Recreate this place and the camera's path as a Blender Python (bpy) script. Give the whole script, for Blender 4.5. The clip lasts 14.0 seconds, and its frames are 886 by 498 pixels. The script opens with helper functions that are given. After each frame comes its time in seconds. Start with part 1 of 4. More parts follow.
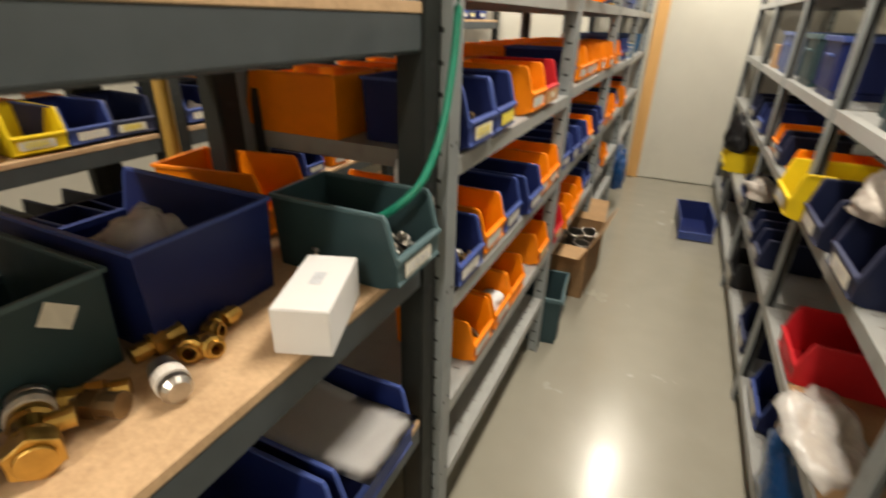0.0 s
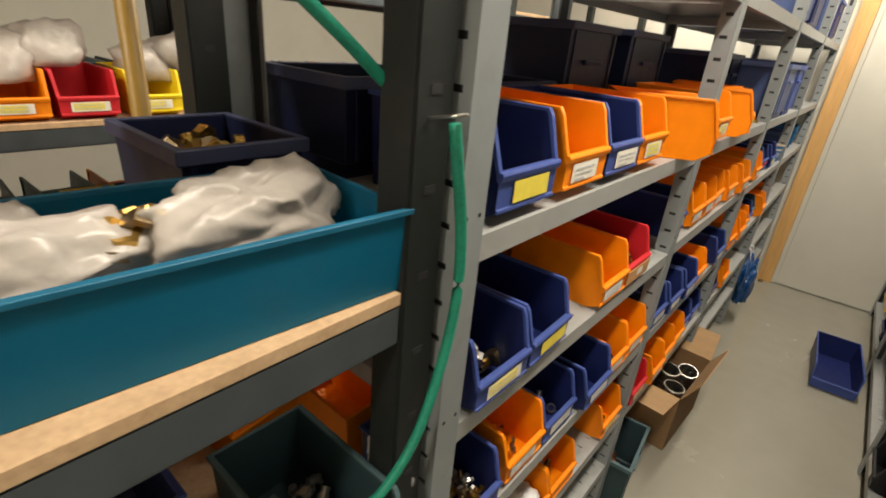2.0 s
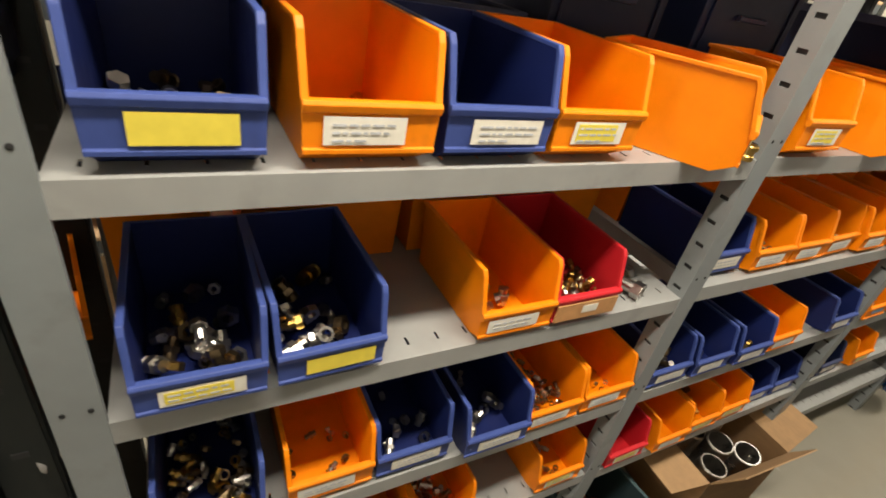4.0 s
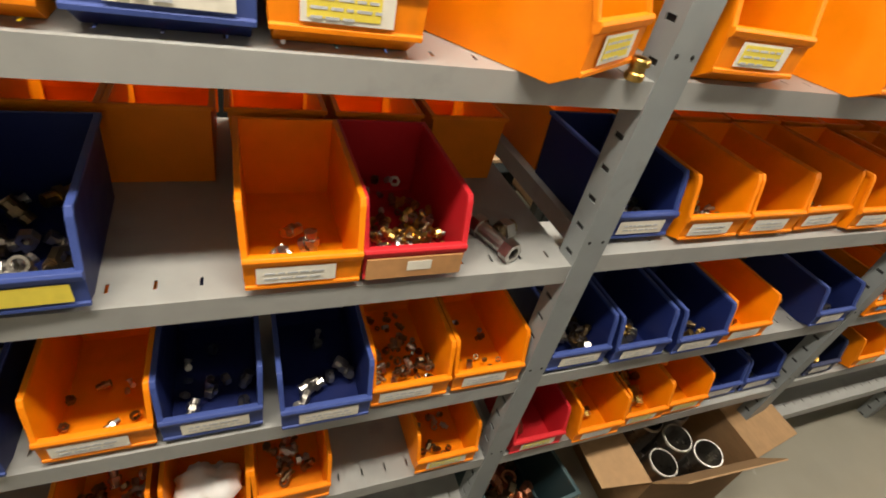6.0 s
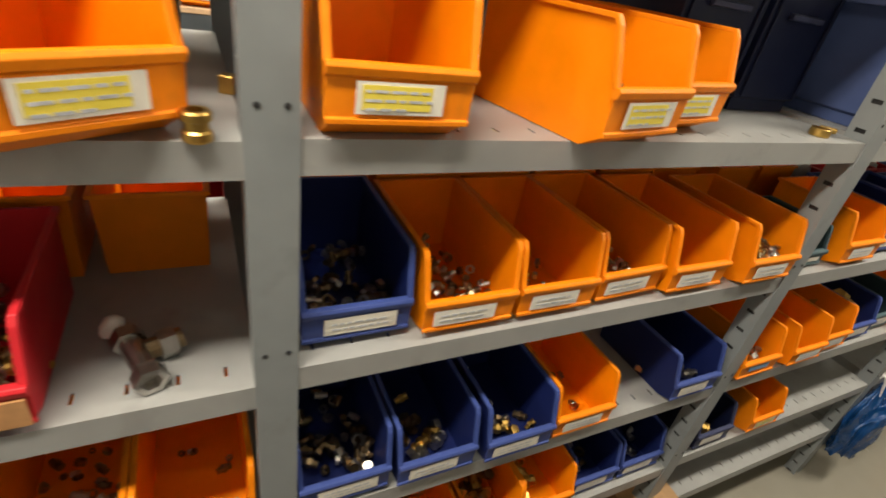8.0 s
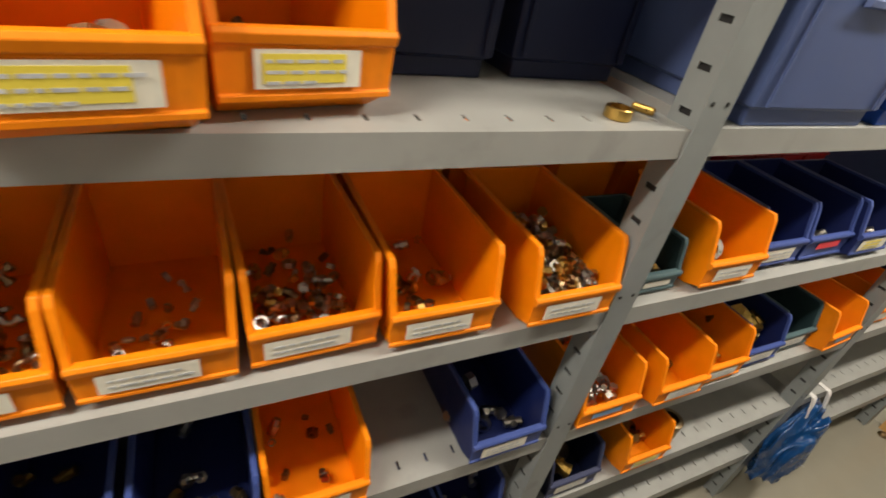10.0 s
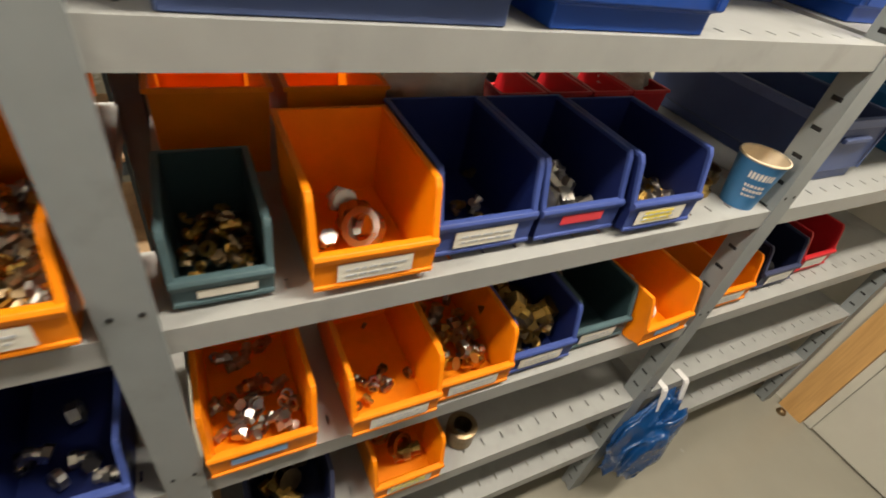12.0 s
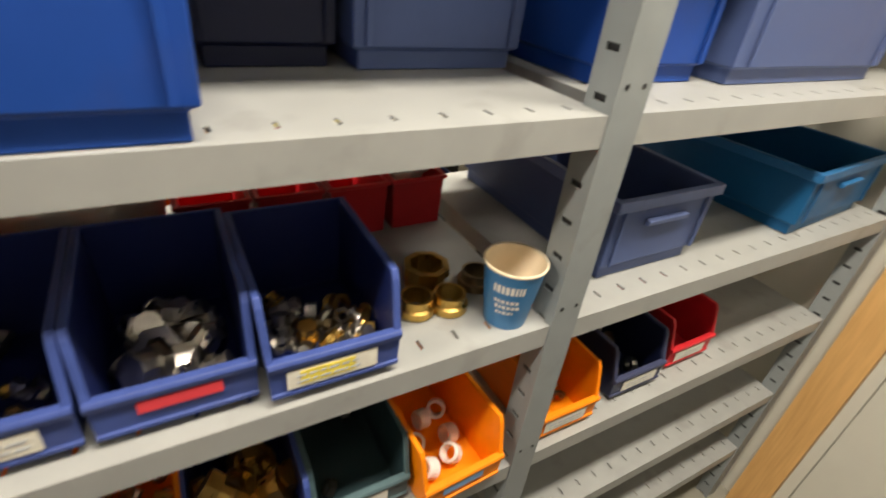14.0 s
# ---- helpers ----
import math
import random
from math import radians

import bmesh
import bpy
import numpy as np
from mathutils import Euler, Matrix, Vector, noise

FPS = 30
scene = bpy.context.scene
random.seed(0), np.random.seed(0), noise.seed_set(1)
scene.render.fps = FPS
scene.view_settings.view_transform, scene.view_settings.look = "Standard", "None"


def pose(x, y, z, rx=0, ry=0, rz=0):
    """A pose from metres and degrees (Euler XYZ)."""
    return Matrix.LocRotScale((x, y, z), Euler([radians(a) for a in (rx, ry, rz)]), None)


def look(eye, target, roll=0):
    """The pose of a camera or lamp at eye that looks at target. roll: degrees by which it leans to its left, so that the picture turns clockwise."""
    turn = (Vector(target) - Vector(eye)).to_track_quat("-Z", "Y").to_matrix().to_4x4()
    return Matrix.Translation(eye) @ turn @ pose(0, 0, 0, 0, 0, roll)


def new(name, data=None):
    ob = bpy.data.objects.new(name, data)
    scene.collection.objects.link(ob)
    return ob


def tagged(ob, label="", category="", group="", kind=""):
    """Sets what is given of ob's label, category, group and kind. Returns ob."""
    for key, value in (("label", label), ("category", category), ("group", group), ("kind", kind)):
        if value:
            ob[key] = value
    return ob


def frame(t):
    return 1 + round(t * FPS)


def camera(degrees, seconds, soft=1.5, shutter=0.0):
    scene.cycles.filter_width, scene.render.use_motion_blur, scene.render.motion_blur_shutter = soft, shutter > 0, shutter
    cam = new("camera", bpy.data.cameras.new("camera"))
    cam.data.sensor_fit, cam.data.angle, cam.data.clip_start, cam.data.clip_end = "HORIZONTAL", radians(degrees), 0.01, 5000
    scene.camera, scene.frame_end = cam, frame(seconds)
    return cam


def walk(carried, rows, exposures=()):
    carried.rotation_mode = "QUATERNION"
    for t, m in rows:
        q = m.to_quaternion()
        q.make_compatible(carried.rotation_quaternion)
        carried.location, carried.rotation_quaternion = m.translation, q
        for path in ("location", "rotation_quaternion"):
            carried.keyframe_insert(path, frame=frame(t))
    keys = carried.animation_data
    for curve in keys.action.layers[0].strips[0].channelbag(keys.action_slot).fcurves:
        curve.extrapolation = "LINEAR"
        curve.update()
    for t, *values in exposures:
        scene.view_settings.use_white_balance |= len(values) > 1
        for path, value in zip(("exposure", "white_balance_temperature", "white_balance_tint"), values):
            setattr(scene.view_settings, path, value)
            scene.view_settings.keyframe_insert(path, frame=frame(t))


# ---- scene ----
cam = camera(84.4, 14.0, soft=1.8, shutter=0.4)
PATH = [
    (0, (0.346, -0.769, 1.322), (-0.405, 0.874, 0.465), 1.5),
    (0.5, (0.355, -0.722, 1.391), (-0.793, 0.719, 0.613), 1.1),
    (1, (0.339, -0.645, 1.451), (-0.883, 0.767, 0.735), 2.1),
    (1.5, (0.298, -0.508, 1.532), (-0.903, 0.934, 0.84), 5.8),
    (2, (0.305, -0.406, 1.602), (-0.84, 1.026, 0.802), 5.3),
    (4.5, (0.456, 0.238, 1.593), (-0.996, 1.047, 0.482), 11.6),
    (5, (0.453, 0.295, 1.564), (-0.852, 1.169, 0.325), 11.7),
    (5.5, (0.447, 0.424, 1.54), (-0.879, 1.225, 0.275), 14.2),
    (6, (0.464, 0.531, 1.539), (-0.955, 1.259, 0.332), 13.3),
    (6.5, (0.47, 0.594, 1.547), (-0.983, 1.342, 0.395), 11.8),
    (7, (0.452, 0.708, 1.55), (-0.978, 1.546, 0.43), 11.8),
    (7.5, (0.422, 0.82, 1.563), (-1.03, 1.729, 0.53), 11.6),
    (8, (0.427, 0.968, 1.545), (-1.072, 1.822, 0.534), 10.5),
    (10.5, (0.36, 1.646, 1.544), (-1.055, 2.481, 0.404), 11.2),
    (11, (0.405, 1.82, 1.527), (-0.987, 2.656, 0.36), 10.8),
    (11.5, (0.41, 1.969, 1.505), (-0.941, 2.783, 0.275), 11.3),
    (12, (0.365, 2.104, 1.502), (-0.942, 2.944, 0.243), 12.3),
    (12.5, (0.343, 2.227, 1.508), (-0.979, 3.086, 0.278), 10.7),
    (13, (0.343, 2.363, 1.504), (-1.023, 3.184, 0.296), 10.5),
    (13.5, (0.371, 2.517, 1.511), (-1.09, 3.238, 0.351), 9.4),
    (14, (0.352, 2.595, 1.523), (-1.09, 3.498, 0.471), 6.8),
]
walk(cam, [(t, look(eye, at, roll)) for t, eye, at, roll in PATH],
     [(0.0, 0.15), (1.0, 0.0), (2.0, -0.2), (4.5, 0.0), (7.5, -0.05), (10.5, 0.0), (11.0, 0.15), (14.0, 0.25)])

# ---------------------------------------------------------------- world and lamps
world = bpy.data.worlds.new("world")
scene.world = world
world.use_nodes = True
world.node_tree.nodes["Background"].inputs[0].default_value = (0.9, 0.85, 0.75, 1)
world.node_tree.nodes["Background"].inputs[1].default_value = 0.01
CEILING = 2.75
LAMP_POWER = 43.0
LAMP_SPOTS = [(0.40, -2.4), (0.40, 0.45), (0.40, 3.05), (-0.92, -1.6), (-0.92, 1.4), (-0.92, 3.4)]


# ---------------------------------------------------------------- materials
def material(name, rgb, rough=0.5, metal=0.0, vary=0.12, grain=40.0, bump=0.05, spots=0.0, coat=0.0, gloss=0.5, rgb2=None, random_tone=0.0, stretch=None):
    m = bpy.data.materials.new(name)
    m.use_nodes = True
    nt = m.node_tree
    n, ln = nt.nodes, nt.links
    p = n["Principled BSDF"]
    tc = n.new("ShaderNodeTexCoord")
    mp = n.new("ShaderNodeMapping")
    ln.new(tc.outputs["Object"], mp.inputs[0])
    if stretch:
        mp.inputs["Scale"].default_value = stretch
    fine = n.new("ShaderNodeTexNoise")
    fine.inputs["Scale"].default_value = grain
    fine.inputs["Detail"].default_value = 6
    ln.new(mp.outputs[0], fine.inputs[0])
    broad = n.new("ShaderNodeTexNoise")
    broad.inputs["Scale"].default_value = grain * 0.13
    broad.inputs["Detail"].default_value = 4
    ln.new(mp.outputs[0], broad.inputs[0])
    add = n.new("ShaderNodeMath")
    add.operation = "ADD"
    ln.new(fine.outputs[0], add.inputs[0])
    ln.new(broad.outputs[0], add.inputs[1])
    ramp = n.new("ShaderNodeMapRange")
    ramp.inputs["From Min"].default_value, ramp.inputs["From Max"].default_value = 0.6, 1.4
    ramp.inputs["To Min"].default_value, ramp.inputs["To Max"].default_value = 0, 1
    ln.new(add.outputs[0], ramp.inputs[0])
    mix = n.new("ShaderNodeMix")
    mix.data_type = "RGBA"
    a = tuple(c * (1 - vary) for c in rgb)
    b = tuple(min(1, c * (1 + vary)) for c in (rgb2 or rgb))
    mix.inputs[6].default_value, mix.inputs[7].default_value = (*a, 1), (*b, 1)
    ln.new(ramp.outputs[0], mix.inputs[0])
    out = mix.outputs[2]
    if spots:
        sp = n.new("ShaderNodeTexNoise")
        sp.inputs["Scale"].default_value = grain * 0.45
        sp.inputs["Detail"].default_value = 8
        ln.new(tc.outputs["Object"], sp.inputs[0])
        sr = n.new("ShaderNodeMapRange")
        sr.inputs["From Min"].default_value, sr.inputs["From Max"].default_value = 0.58, 0.75
        sr.inputs["To Max"].default_value = spots
        ln.new(sp.outputs[0], sr.inputs[0])
        dirt = n.new("ShaderNodeMix")
        dirt.data_type = "RGBA"
        dirt.inputs[7].default_value = (0.07, 0.055, 0.04, 1)
        ln.new(sr.outputs[0], dirt.inputs[0])
        ln.new(out, dirt.inputs[6])
        out = dirt.outputs[2]
    if random_tone:
        oi = n.new("ShaderNodeObjectInfo")
        tone = n.new("ShaderNodeMapRange")
        tone.inputs["To Min"].default_value, tone.inputs["To Max"].default_value = 1 - random_tone, 1 + random_tone
        ln.new(oi.outputs["Random"], tone.inputs[0])
        hsv = n.new("ShaderNodeHueSaturation")
        ln.new(tone.outputs[0], hsv.inputs["Value"])
        ln.new(out, hsv.inputs["Color"])
        out = hsv.outputs[0]
    ln.new(out, p.inputs["Base Color"])
    rr = n.new("ShaderNodeMapRange")
    rr.inputs["From Min"].default_value, rr.inputs["From Max"].default_value = 0.6, 1.4
    rr.inputs["To Min"].default_value, rr.inputs["To Max"].default_value = max(0.02, rough - 0.08), min(1, rough + 0.1)
    ln.new(add.outputs[0], rr.inputs[0])
    ln.new(rr.outputs[0], p.inputs["Roughness"])
    p.inputs["Metallic"].default_value = metal
    p.inputs["Coat Weight"].default_value = coat
    p.inputs["Specular IOR Level"].default_value = gloss
    if bump:
        bp = n.new("ShaderNodeBump")
        bp.inputs["Strength"].default_value = bump
        bp.inputs["Distance"].default_value = 0.002
        ln.new(fine.outputs[0], bp.inputs["Height"])
        ln.new(bp.outputs[0], p.inputs["Normal"])
    return m


def clear_film(name, rgb, rough=0.25, see=0.5):
    m = bpy.data.materials.new(name)
    m.use_nodes = True
    nt = m.node_tree
    n, ln = nt.nodes, nt.links
    p = n["Principled BSDF"]
    tc = n.new("ShaderNodeTexCoord")
    w = n.new("ShaderNodeTexNoise")
    w.inputs["Scale"].default_value = 35
    w.inputs["Detail"].default_value = 5
    ln.new(tc.outputs["Object"], w.inputs[0])
    bp = n.new("ShaderNodeBump")
    bp.inputs["Strength"].default_value = 0.5
    bp.inputs["Distance"].default_value = 0.006
    ln.new(w.outputs[0], bp.inputs["Height"])
    ln.new(bp.outputs[0], p.inputs["Normal"])
    p.inputs["Base Color"].default_value = (*rgb, 1)
    p.inputs["Roughness"].default_value = rough
    al = n.new("ShaderNodeMapRange")
    al.inputs["To Min"].default_value, al.inputs["To Max"].default_value = 1 - see - 0.15, min(1, 1 - see + 0.25)
    ln.new(w.outputs[0], al.inputs[0])
    ln.new(al.outputs[0], p.inputs["Alpha"])
    return m


# blue is kept extra dark: shade inside the bins is put into this colour
COLOURS = {
    "orange": (0.91, 0.245, 0.0), "blue": (0.009, 0.017, 0.098), "navy": (0.007, 0.011, 0.040), "red": (0.52, 0.014, 0.022),
    "green": (0.026, 0.052, 0.060), "teal": (0.0, 0.10, 0.19), "yellow": (0.80, 0.58, 0.010), "slate": (0.075, 0.11, 0.26),
    "azure": (0.008, 0.10, 0.26), "black": (0.012, 0.012, 0.014), "royal": (0.010, 0.055, 0.30),
}
PLASTIC = {k: material(k + "_plastic", v, 0.45, vary=0.08, grain=30, bump=0.04, spots=0.12, random_tone=0.08, gloss=0.28) for k, v in COLOURS.items()}
# paler copies for rims and front lips: the light they catch is painted in
LIT_RIM = {k: material(k + "_plastic_lit_rim", tuple(min(0.92, c * f + a) for c in v), 0.5, vary=0.12, grain=60, bump=0.05, spots=0.12, gloss=0.35)
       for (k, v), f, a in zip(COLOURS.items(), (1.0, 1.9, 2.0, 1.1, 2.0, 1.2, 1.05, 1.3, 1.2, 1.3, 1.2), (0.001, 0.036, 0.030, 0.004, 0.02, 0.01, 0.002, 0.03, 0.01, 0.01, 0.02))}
# blue rim set apart, its lit tone painted into the colour
LIT_RIM["blue"] = material("blue_plastic_lit_rim", (0.045, 0.075, 0.27), 0.5, vary=0.12, grain=60, bump=0.05, spots=0.12, gloss=0.35)
M_STEEL = material("grey_painted_steel", (0.335, 0.342, 0.335), 0.42, vary=0.08, grain=25, bump=0.03, spots=0.3)
M_POST = material("grey_post_steel", (0.24, 0.262, 0.270), 0.42, vary=0.09, grain=30, bump=0.03, spots=0.3)
M_RACK = material("dark_green_grey_rack_paint", (0.056, 0.068, 0.076), 0.45, vary=0.2, grain=25, bump=0.04, spots=0.2)
M_BLACKPOST = material("black_green_post_paint", (0.007, 0.010, 0.0095), 0.6, vary=0.2, grain=30, bump=0.04, spots=0.15)
M_CHIP = material("chipboard", (0.50, 0.33, 0.185), 0.75, vary=0.12, grain=160, bump=0.2, rgb2=(0.57, 0.39, 0.23), spots=0.10)
M_WOOD = material("pine_wood", (0.60, 0.33, 0.11), 0.5, vary=0.14, grain=14, bump=0.1, rgb2=(0.68, 0.40, 0.15), stretch=(9, 9, 0.5))
M_WALL = material("cream_wall_paint", (0.60, 0.585, 0.515), 0.55, vary=0.035, grain=9, bump=0.06, spots=0.06)
M_FLOOR = material("polished_grey_floor", (0.30, 0.285, 0.235), 0.22, vary=0.06, grain=7, bump=0.015, spots=0.05)
M_CEIL = material("white_ceiling_paint", (0.78, 0.77, 0.73), 0.8, vary=0.04, grain=9, bump=0.1)
M_PAPER = material("white_label_paper", (0.78, 0.75, 0.66), 0.6, vary=0.10, grain=60, bump=0.05, spots=0.2)
M_YELLOWPAPER = material("yellow_label_paper", (0.80, 0.66, 0.08), 0.6, vary=0.10, grain=60, bump=0.05, spots=0.15)
M_REDPAPER = material("red_label_tape", (0.75, 0.05, 0.07), 0.55, vary=0.1, grain=60, bump=0.03)
M_BLUEPAPER = material("blue_label_tape", (0.20, 0.36, 0.60), 0.55, vary=0.1, grain=60, bump=0.03)
M_BEIGE = material("brown_parcel_tape", (0.52, 0.27, 0.11), 0.5, vary=0.2, grain=50, bump=0.05, spots=0.2)
M_INK = material("grey_print_ink", (0.52, 0.54, 0.58), 0.6, vary=0.3, grain=300, bump=0)
M_CARD = material("corrugated_cardboard", (0.42, 0.26, 0.13), 0.8, vary=0.14, grain=40, bump=0.15, spots=0.12, stretch=(1, 1, 6))
M_WHITEBOX = material("white_carton", (0.70, 0.695, 0.70), 0.55, vary=0.03, grain=30, bump=0.05)
M_BRASS = material("brass", (0.60, 0.39, 0.11), 0.32, 1.0, vary=0.25, grain=70, bump=0.06)
M_STEELFIT = material("bright_steel", (0.50, 0.48, 0.45), 0.32, 1.0, vary=0.25, grain=70, bump=0.05)
M_DULL = material("dull_bronze", (0.26, 0.19, 0.11), 0.38, 1.0, vary=0.35, grain=50, bump=0.1)
M_COPPER = material("copper", (0.72, 0.30, 0.17), 0.35, 1.0, vary=0.18, grain=40, bump=0.05)
M_WHITEPL = material("white_plastic", (0.80, 0.75, 0.70), 0.4, vary=0.06, grain=40, bump=0.03)
M_FILM = clear_film("milky_plastic_bag", (0.62, 0.57, 0.52), 0.28, 0.30)
M_FILMCLEAR = clear_film("clear_plastic_bag", (0.72, 0.70, 0.68), 0.2, 0.5)
M_BLUEBAG = material("blue_bag_film", (0.006, 0.055, 0.19), 0.25, vary=0.25, grain=25, bump=0.5)
M_HOSE = material("green_braided_hose", (0.010, 0.22, 0.14), 0.4, vary=0.3, grain=220, bump=0.35)
M_YELLOWROD = material("yellow_ochre_rod", (0.34, 0.20, 0.025), 0.5, vary=0.12, grain=30, bump=0.04)
M_CUP = material("blue_paper_cup", (0.045, 0.19, 0.42), 0.45, vary=0.06, grain=40, bump=0.03)
M_CUPIN = material("cream_paper", (0.74, 0.62, 0.45), 0.55, vary=0.06, grain=40, bump=0.03, spots=0.1)
M_GREENCAP = material("green_plastic_cap", (0.02, 0.30, 0.06), 0.4, vary=0.1, grain=40, bump=0.03)
# near-black surface standing in for the shade inside slots and holes
M_HOLE_SHADE = material("hole_shade", (0.02, 0.02, 0.022), 0.6, vary=0.2, grain=30, bump=0.0)


def glow(name, rgb, strength):
    m = bpy.data.materials.new(name)
    m.use_nodes = True
    p = m.node_tree.nodes["Principled BSDF"]
    p.inputs["Base Color"].default_value = (0.9, 0.9, 0.9, 1)
    p.inputs["Emission Color"].default_value = (*rgb, 1)
    p.inputs["Emission Strength"].default_value = strength
    return m


M_TUBE = glow("lamp_diffuser", (1.0, 0.90, 0.74), 5.0)


# ---------------------------------------------------------------- mesh helpers
def box(bm, x0, x1, y0, y1, z0, z1):
    v = [bm.verts.new((x, y, z)) for x in (x0, x1) for y in (y0, y1) for z in (z0, z1)]
    for f in ((0, 1, 3, 2), (4, 6, 7, 5), (0, 4, 5, 1), (2, 3, 7, 6), (0, 2, 6, 4), (1, 5, 7, 3)):
        bm.faces.new([v[i] for i in f])
    return v


def prism(bm, outline, y0, y1):
    """A slab: an outline in x and z, drawn out from y0 to y1."""
    a = [bm.verts.new((x, y0, z)) for x, z in outline]
    b = [bm.verts.new((x, y1, z)) for x, z in outline]
    bm.faces.new(a)
    bm.faces.new(b[::-1])
    for i in range(len(a)):
        j = (i + 1) % len(a)
        bm.faces.new((a[i], b[i], b[j], a[j]))


def ring(bm, radii_z, sides=20, m=None, close=True):
    """A turned body from (radius, height) pairs."""
    m = m or Matrix()
    rows = [[bm.verts.new(m @ Vector((r * math.cos(2 * math.pi * k / sides), r * math.sin(2 * math.pi * k / sides), z)))
             for k in range(sides)] for r, z in radii_z]
    for a, b in zip(rows, rows[1:]):
        for k in range(sides):
            bm.faces.new((a[k], a[(k + 1) % sides], b[(k + 1) % sides], b[k]))
    if close:
        bm.faces.new(rows[0][::-1])
        bm.faces.new(rows[-1])


def pipe(bm, points, radius, sides=10):
    """A tube along points."""
    pts = [Vector(p) for p in points]
    rows = []
    for i, p in enumerate(pts):
        d = (pts[min(i + 1, len(pts) - 1)] - pts[max(i - 1, 0)]).normalized()
        q = d.to_track_quat("Z", "Y").to_matrix()
        rows.append([bm.verts.new(p + q @ Vector((radius * math.cos(2 * math.pi * k / sides), radius * math.sin(2 * math.pi * k / sides), 0))) for k in range(sides)])
    for a, b in zip(rows, rows[1:]):
        for k in range(sides):
            bm.faces.new((a[k], a[(k + 1) % sides], b[(k + 1) % sides], b[k]))
    bm.faces.new(rows[0][::-1])
    bm.faces.new(rows[-1])


def smooth_line(pts, k=5):
    p = [Vector(q) for q in pts]
    p = [p[0] * 2 - p[1]] + p + [p[-1] * 2 - p[-2]]
    out = []
    for i in range(1, len(p) - 2):
        for j in range(k):
            t = j / k
            out.append(0.5 * (2 * p[i] + (p[i + 1] - p[i - 1]) * t + (2 * p[i - 1] - 5 * p[i] + 4 * p[i + 1] - p[i + 2]) * t * t + (3 * p[i] - p[i - 1] - 3 * p[i + 1] + p[i + 2]) * t ** 3))
    return out + [p[-2]]


def finish(name, bm, mats, smooth=False, bevel=0.0, segments=1):
    bmesh.ops.recalc_face_normals(bm, faces=bm.faces)
    if bevel:
        bmesh.ops.bevel(bm, geom=list(bm.edges), offset=bevel, segments=segments, affect="EDGES", clamp_overlap=True)
    if smooth:
        for f in bm.faces:
            f.smooth = True
    me = bpy.data.meshes.new(name)
    bm.to_mesh(me)
    bm.free()
    for m in mats if isinstance(mats, (list, tuple)) else [mats]:
        me.materials.append(m)
    return me


def part(name, bm, mat, parent=None, label="", smooth=False, bevel=0.0, segments=1):
    ob = new(name, finish(name, bm, mat, smooth, bevel, segments) if isinstance(bm, bmesh.types.BMesh) else bm)
    if parent:
        ob.parent = parent
    return tagged(ob, label)


def thing(name, m, label, category, group="", kind=""):
    ob = new(name)
    ob.empty_display_size = 0.05
    ob.matrix_basis = m
    return tagged(ob, label, category, group, kind)


# ---------------------------------------------------------------- room
X_WEST, X_EAST, Y_SOUTH, Y_NORTH = -3.6, 1.75, -3.2, 4.10


def slab(name, dims, mat, label, category):
    bm = bmesh.new()
    box(bm, *dims)
    return tagged(part(name, bm, mat), label, category, kind="structure")


slab("floor", (X_WEST - 0.2, X_EAST + 0.2, Y_SOUTH - 0.2, Y_NORTH + 0.2, -0.1, 0.0), M_FLOOR, "polished beige-grey sealed concrete floor of the aisle", "floor")
slab("ceiling", (X_WEST - 0.2, X_EAST + 0.2, Y_SOUTH - 0.2, Y_NORTH + 0.2, CEILING, CEILING + 0.1), M_CEIL, "plain white painted store room ceiling", "ceiling")
slab("wall_west", (X_WEST - 0.15, X_WEST, Y_SOUTH, Y_NORTH, 0, CEILING), M_WALL, "plain cream painted store room wall", "wall")
slab("wall_east", (X_EAST, X_EAST + 0.15, Y_SOUTH, Y_NORTH, 0, CEILING), M_WALL, "plain cream painted store room wall", "wall")
slab("wall_south", (X_WEST - 0.15, X_EAST + 0.15, Y_SOUTH - 0.15, Y_SOUTH, 0, CEILING), M_WALL, "plain cream painted store room wall", "wall")
slab("wall_north", (X_WEST - 0.15, X_EAST + 0.15, Y_NORTH, Y_NORTH + 0.15, 0, CEILING), M_WALL, "cream painted end wall of the aisle", "wall")
slab("trim", (0.03, 0.125, Y_NORTH - 0.035, Y_NORTH - 0.001, 0.0, CEILING - 0.002), M_WOOD, "varnished pine board upright against the end wall", "trim")
panel = slab("wall_panel", (0.16, 1.2, Y_NORTH - 0.016, Y_NORTH - 0.001, 0.012, 2.4), M_WALL, "cream wall panel with dark gap at its foot", "wall panel")
slab("wall_strip", (0.127, 0.157, Y_NORTH - 0.020, Y_NORTH - 0.001, 0.006, 2.4), M_WALL, "narrow cream cover strip beside the pine board", "wall strip")

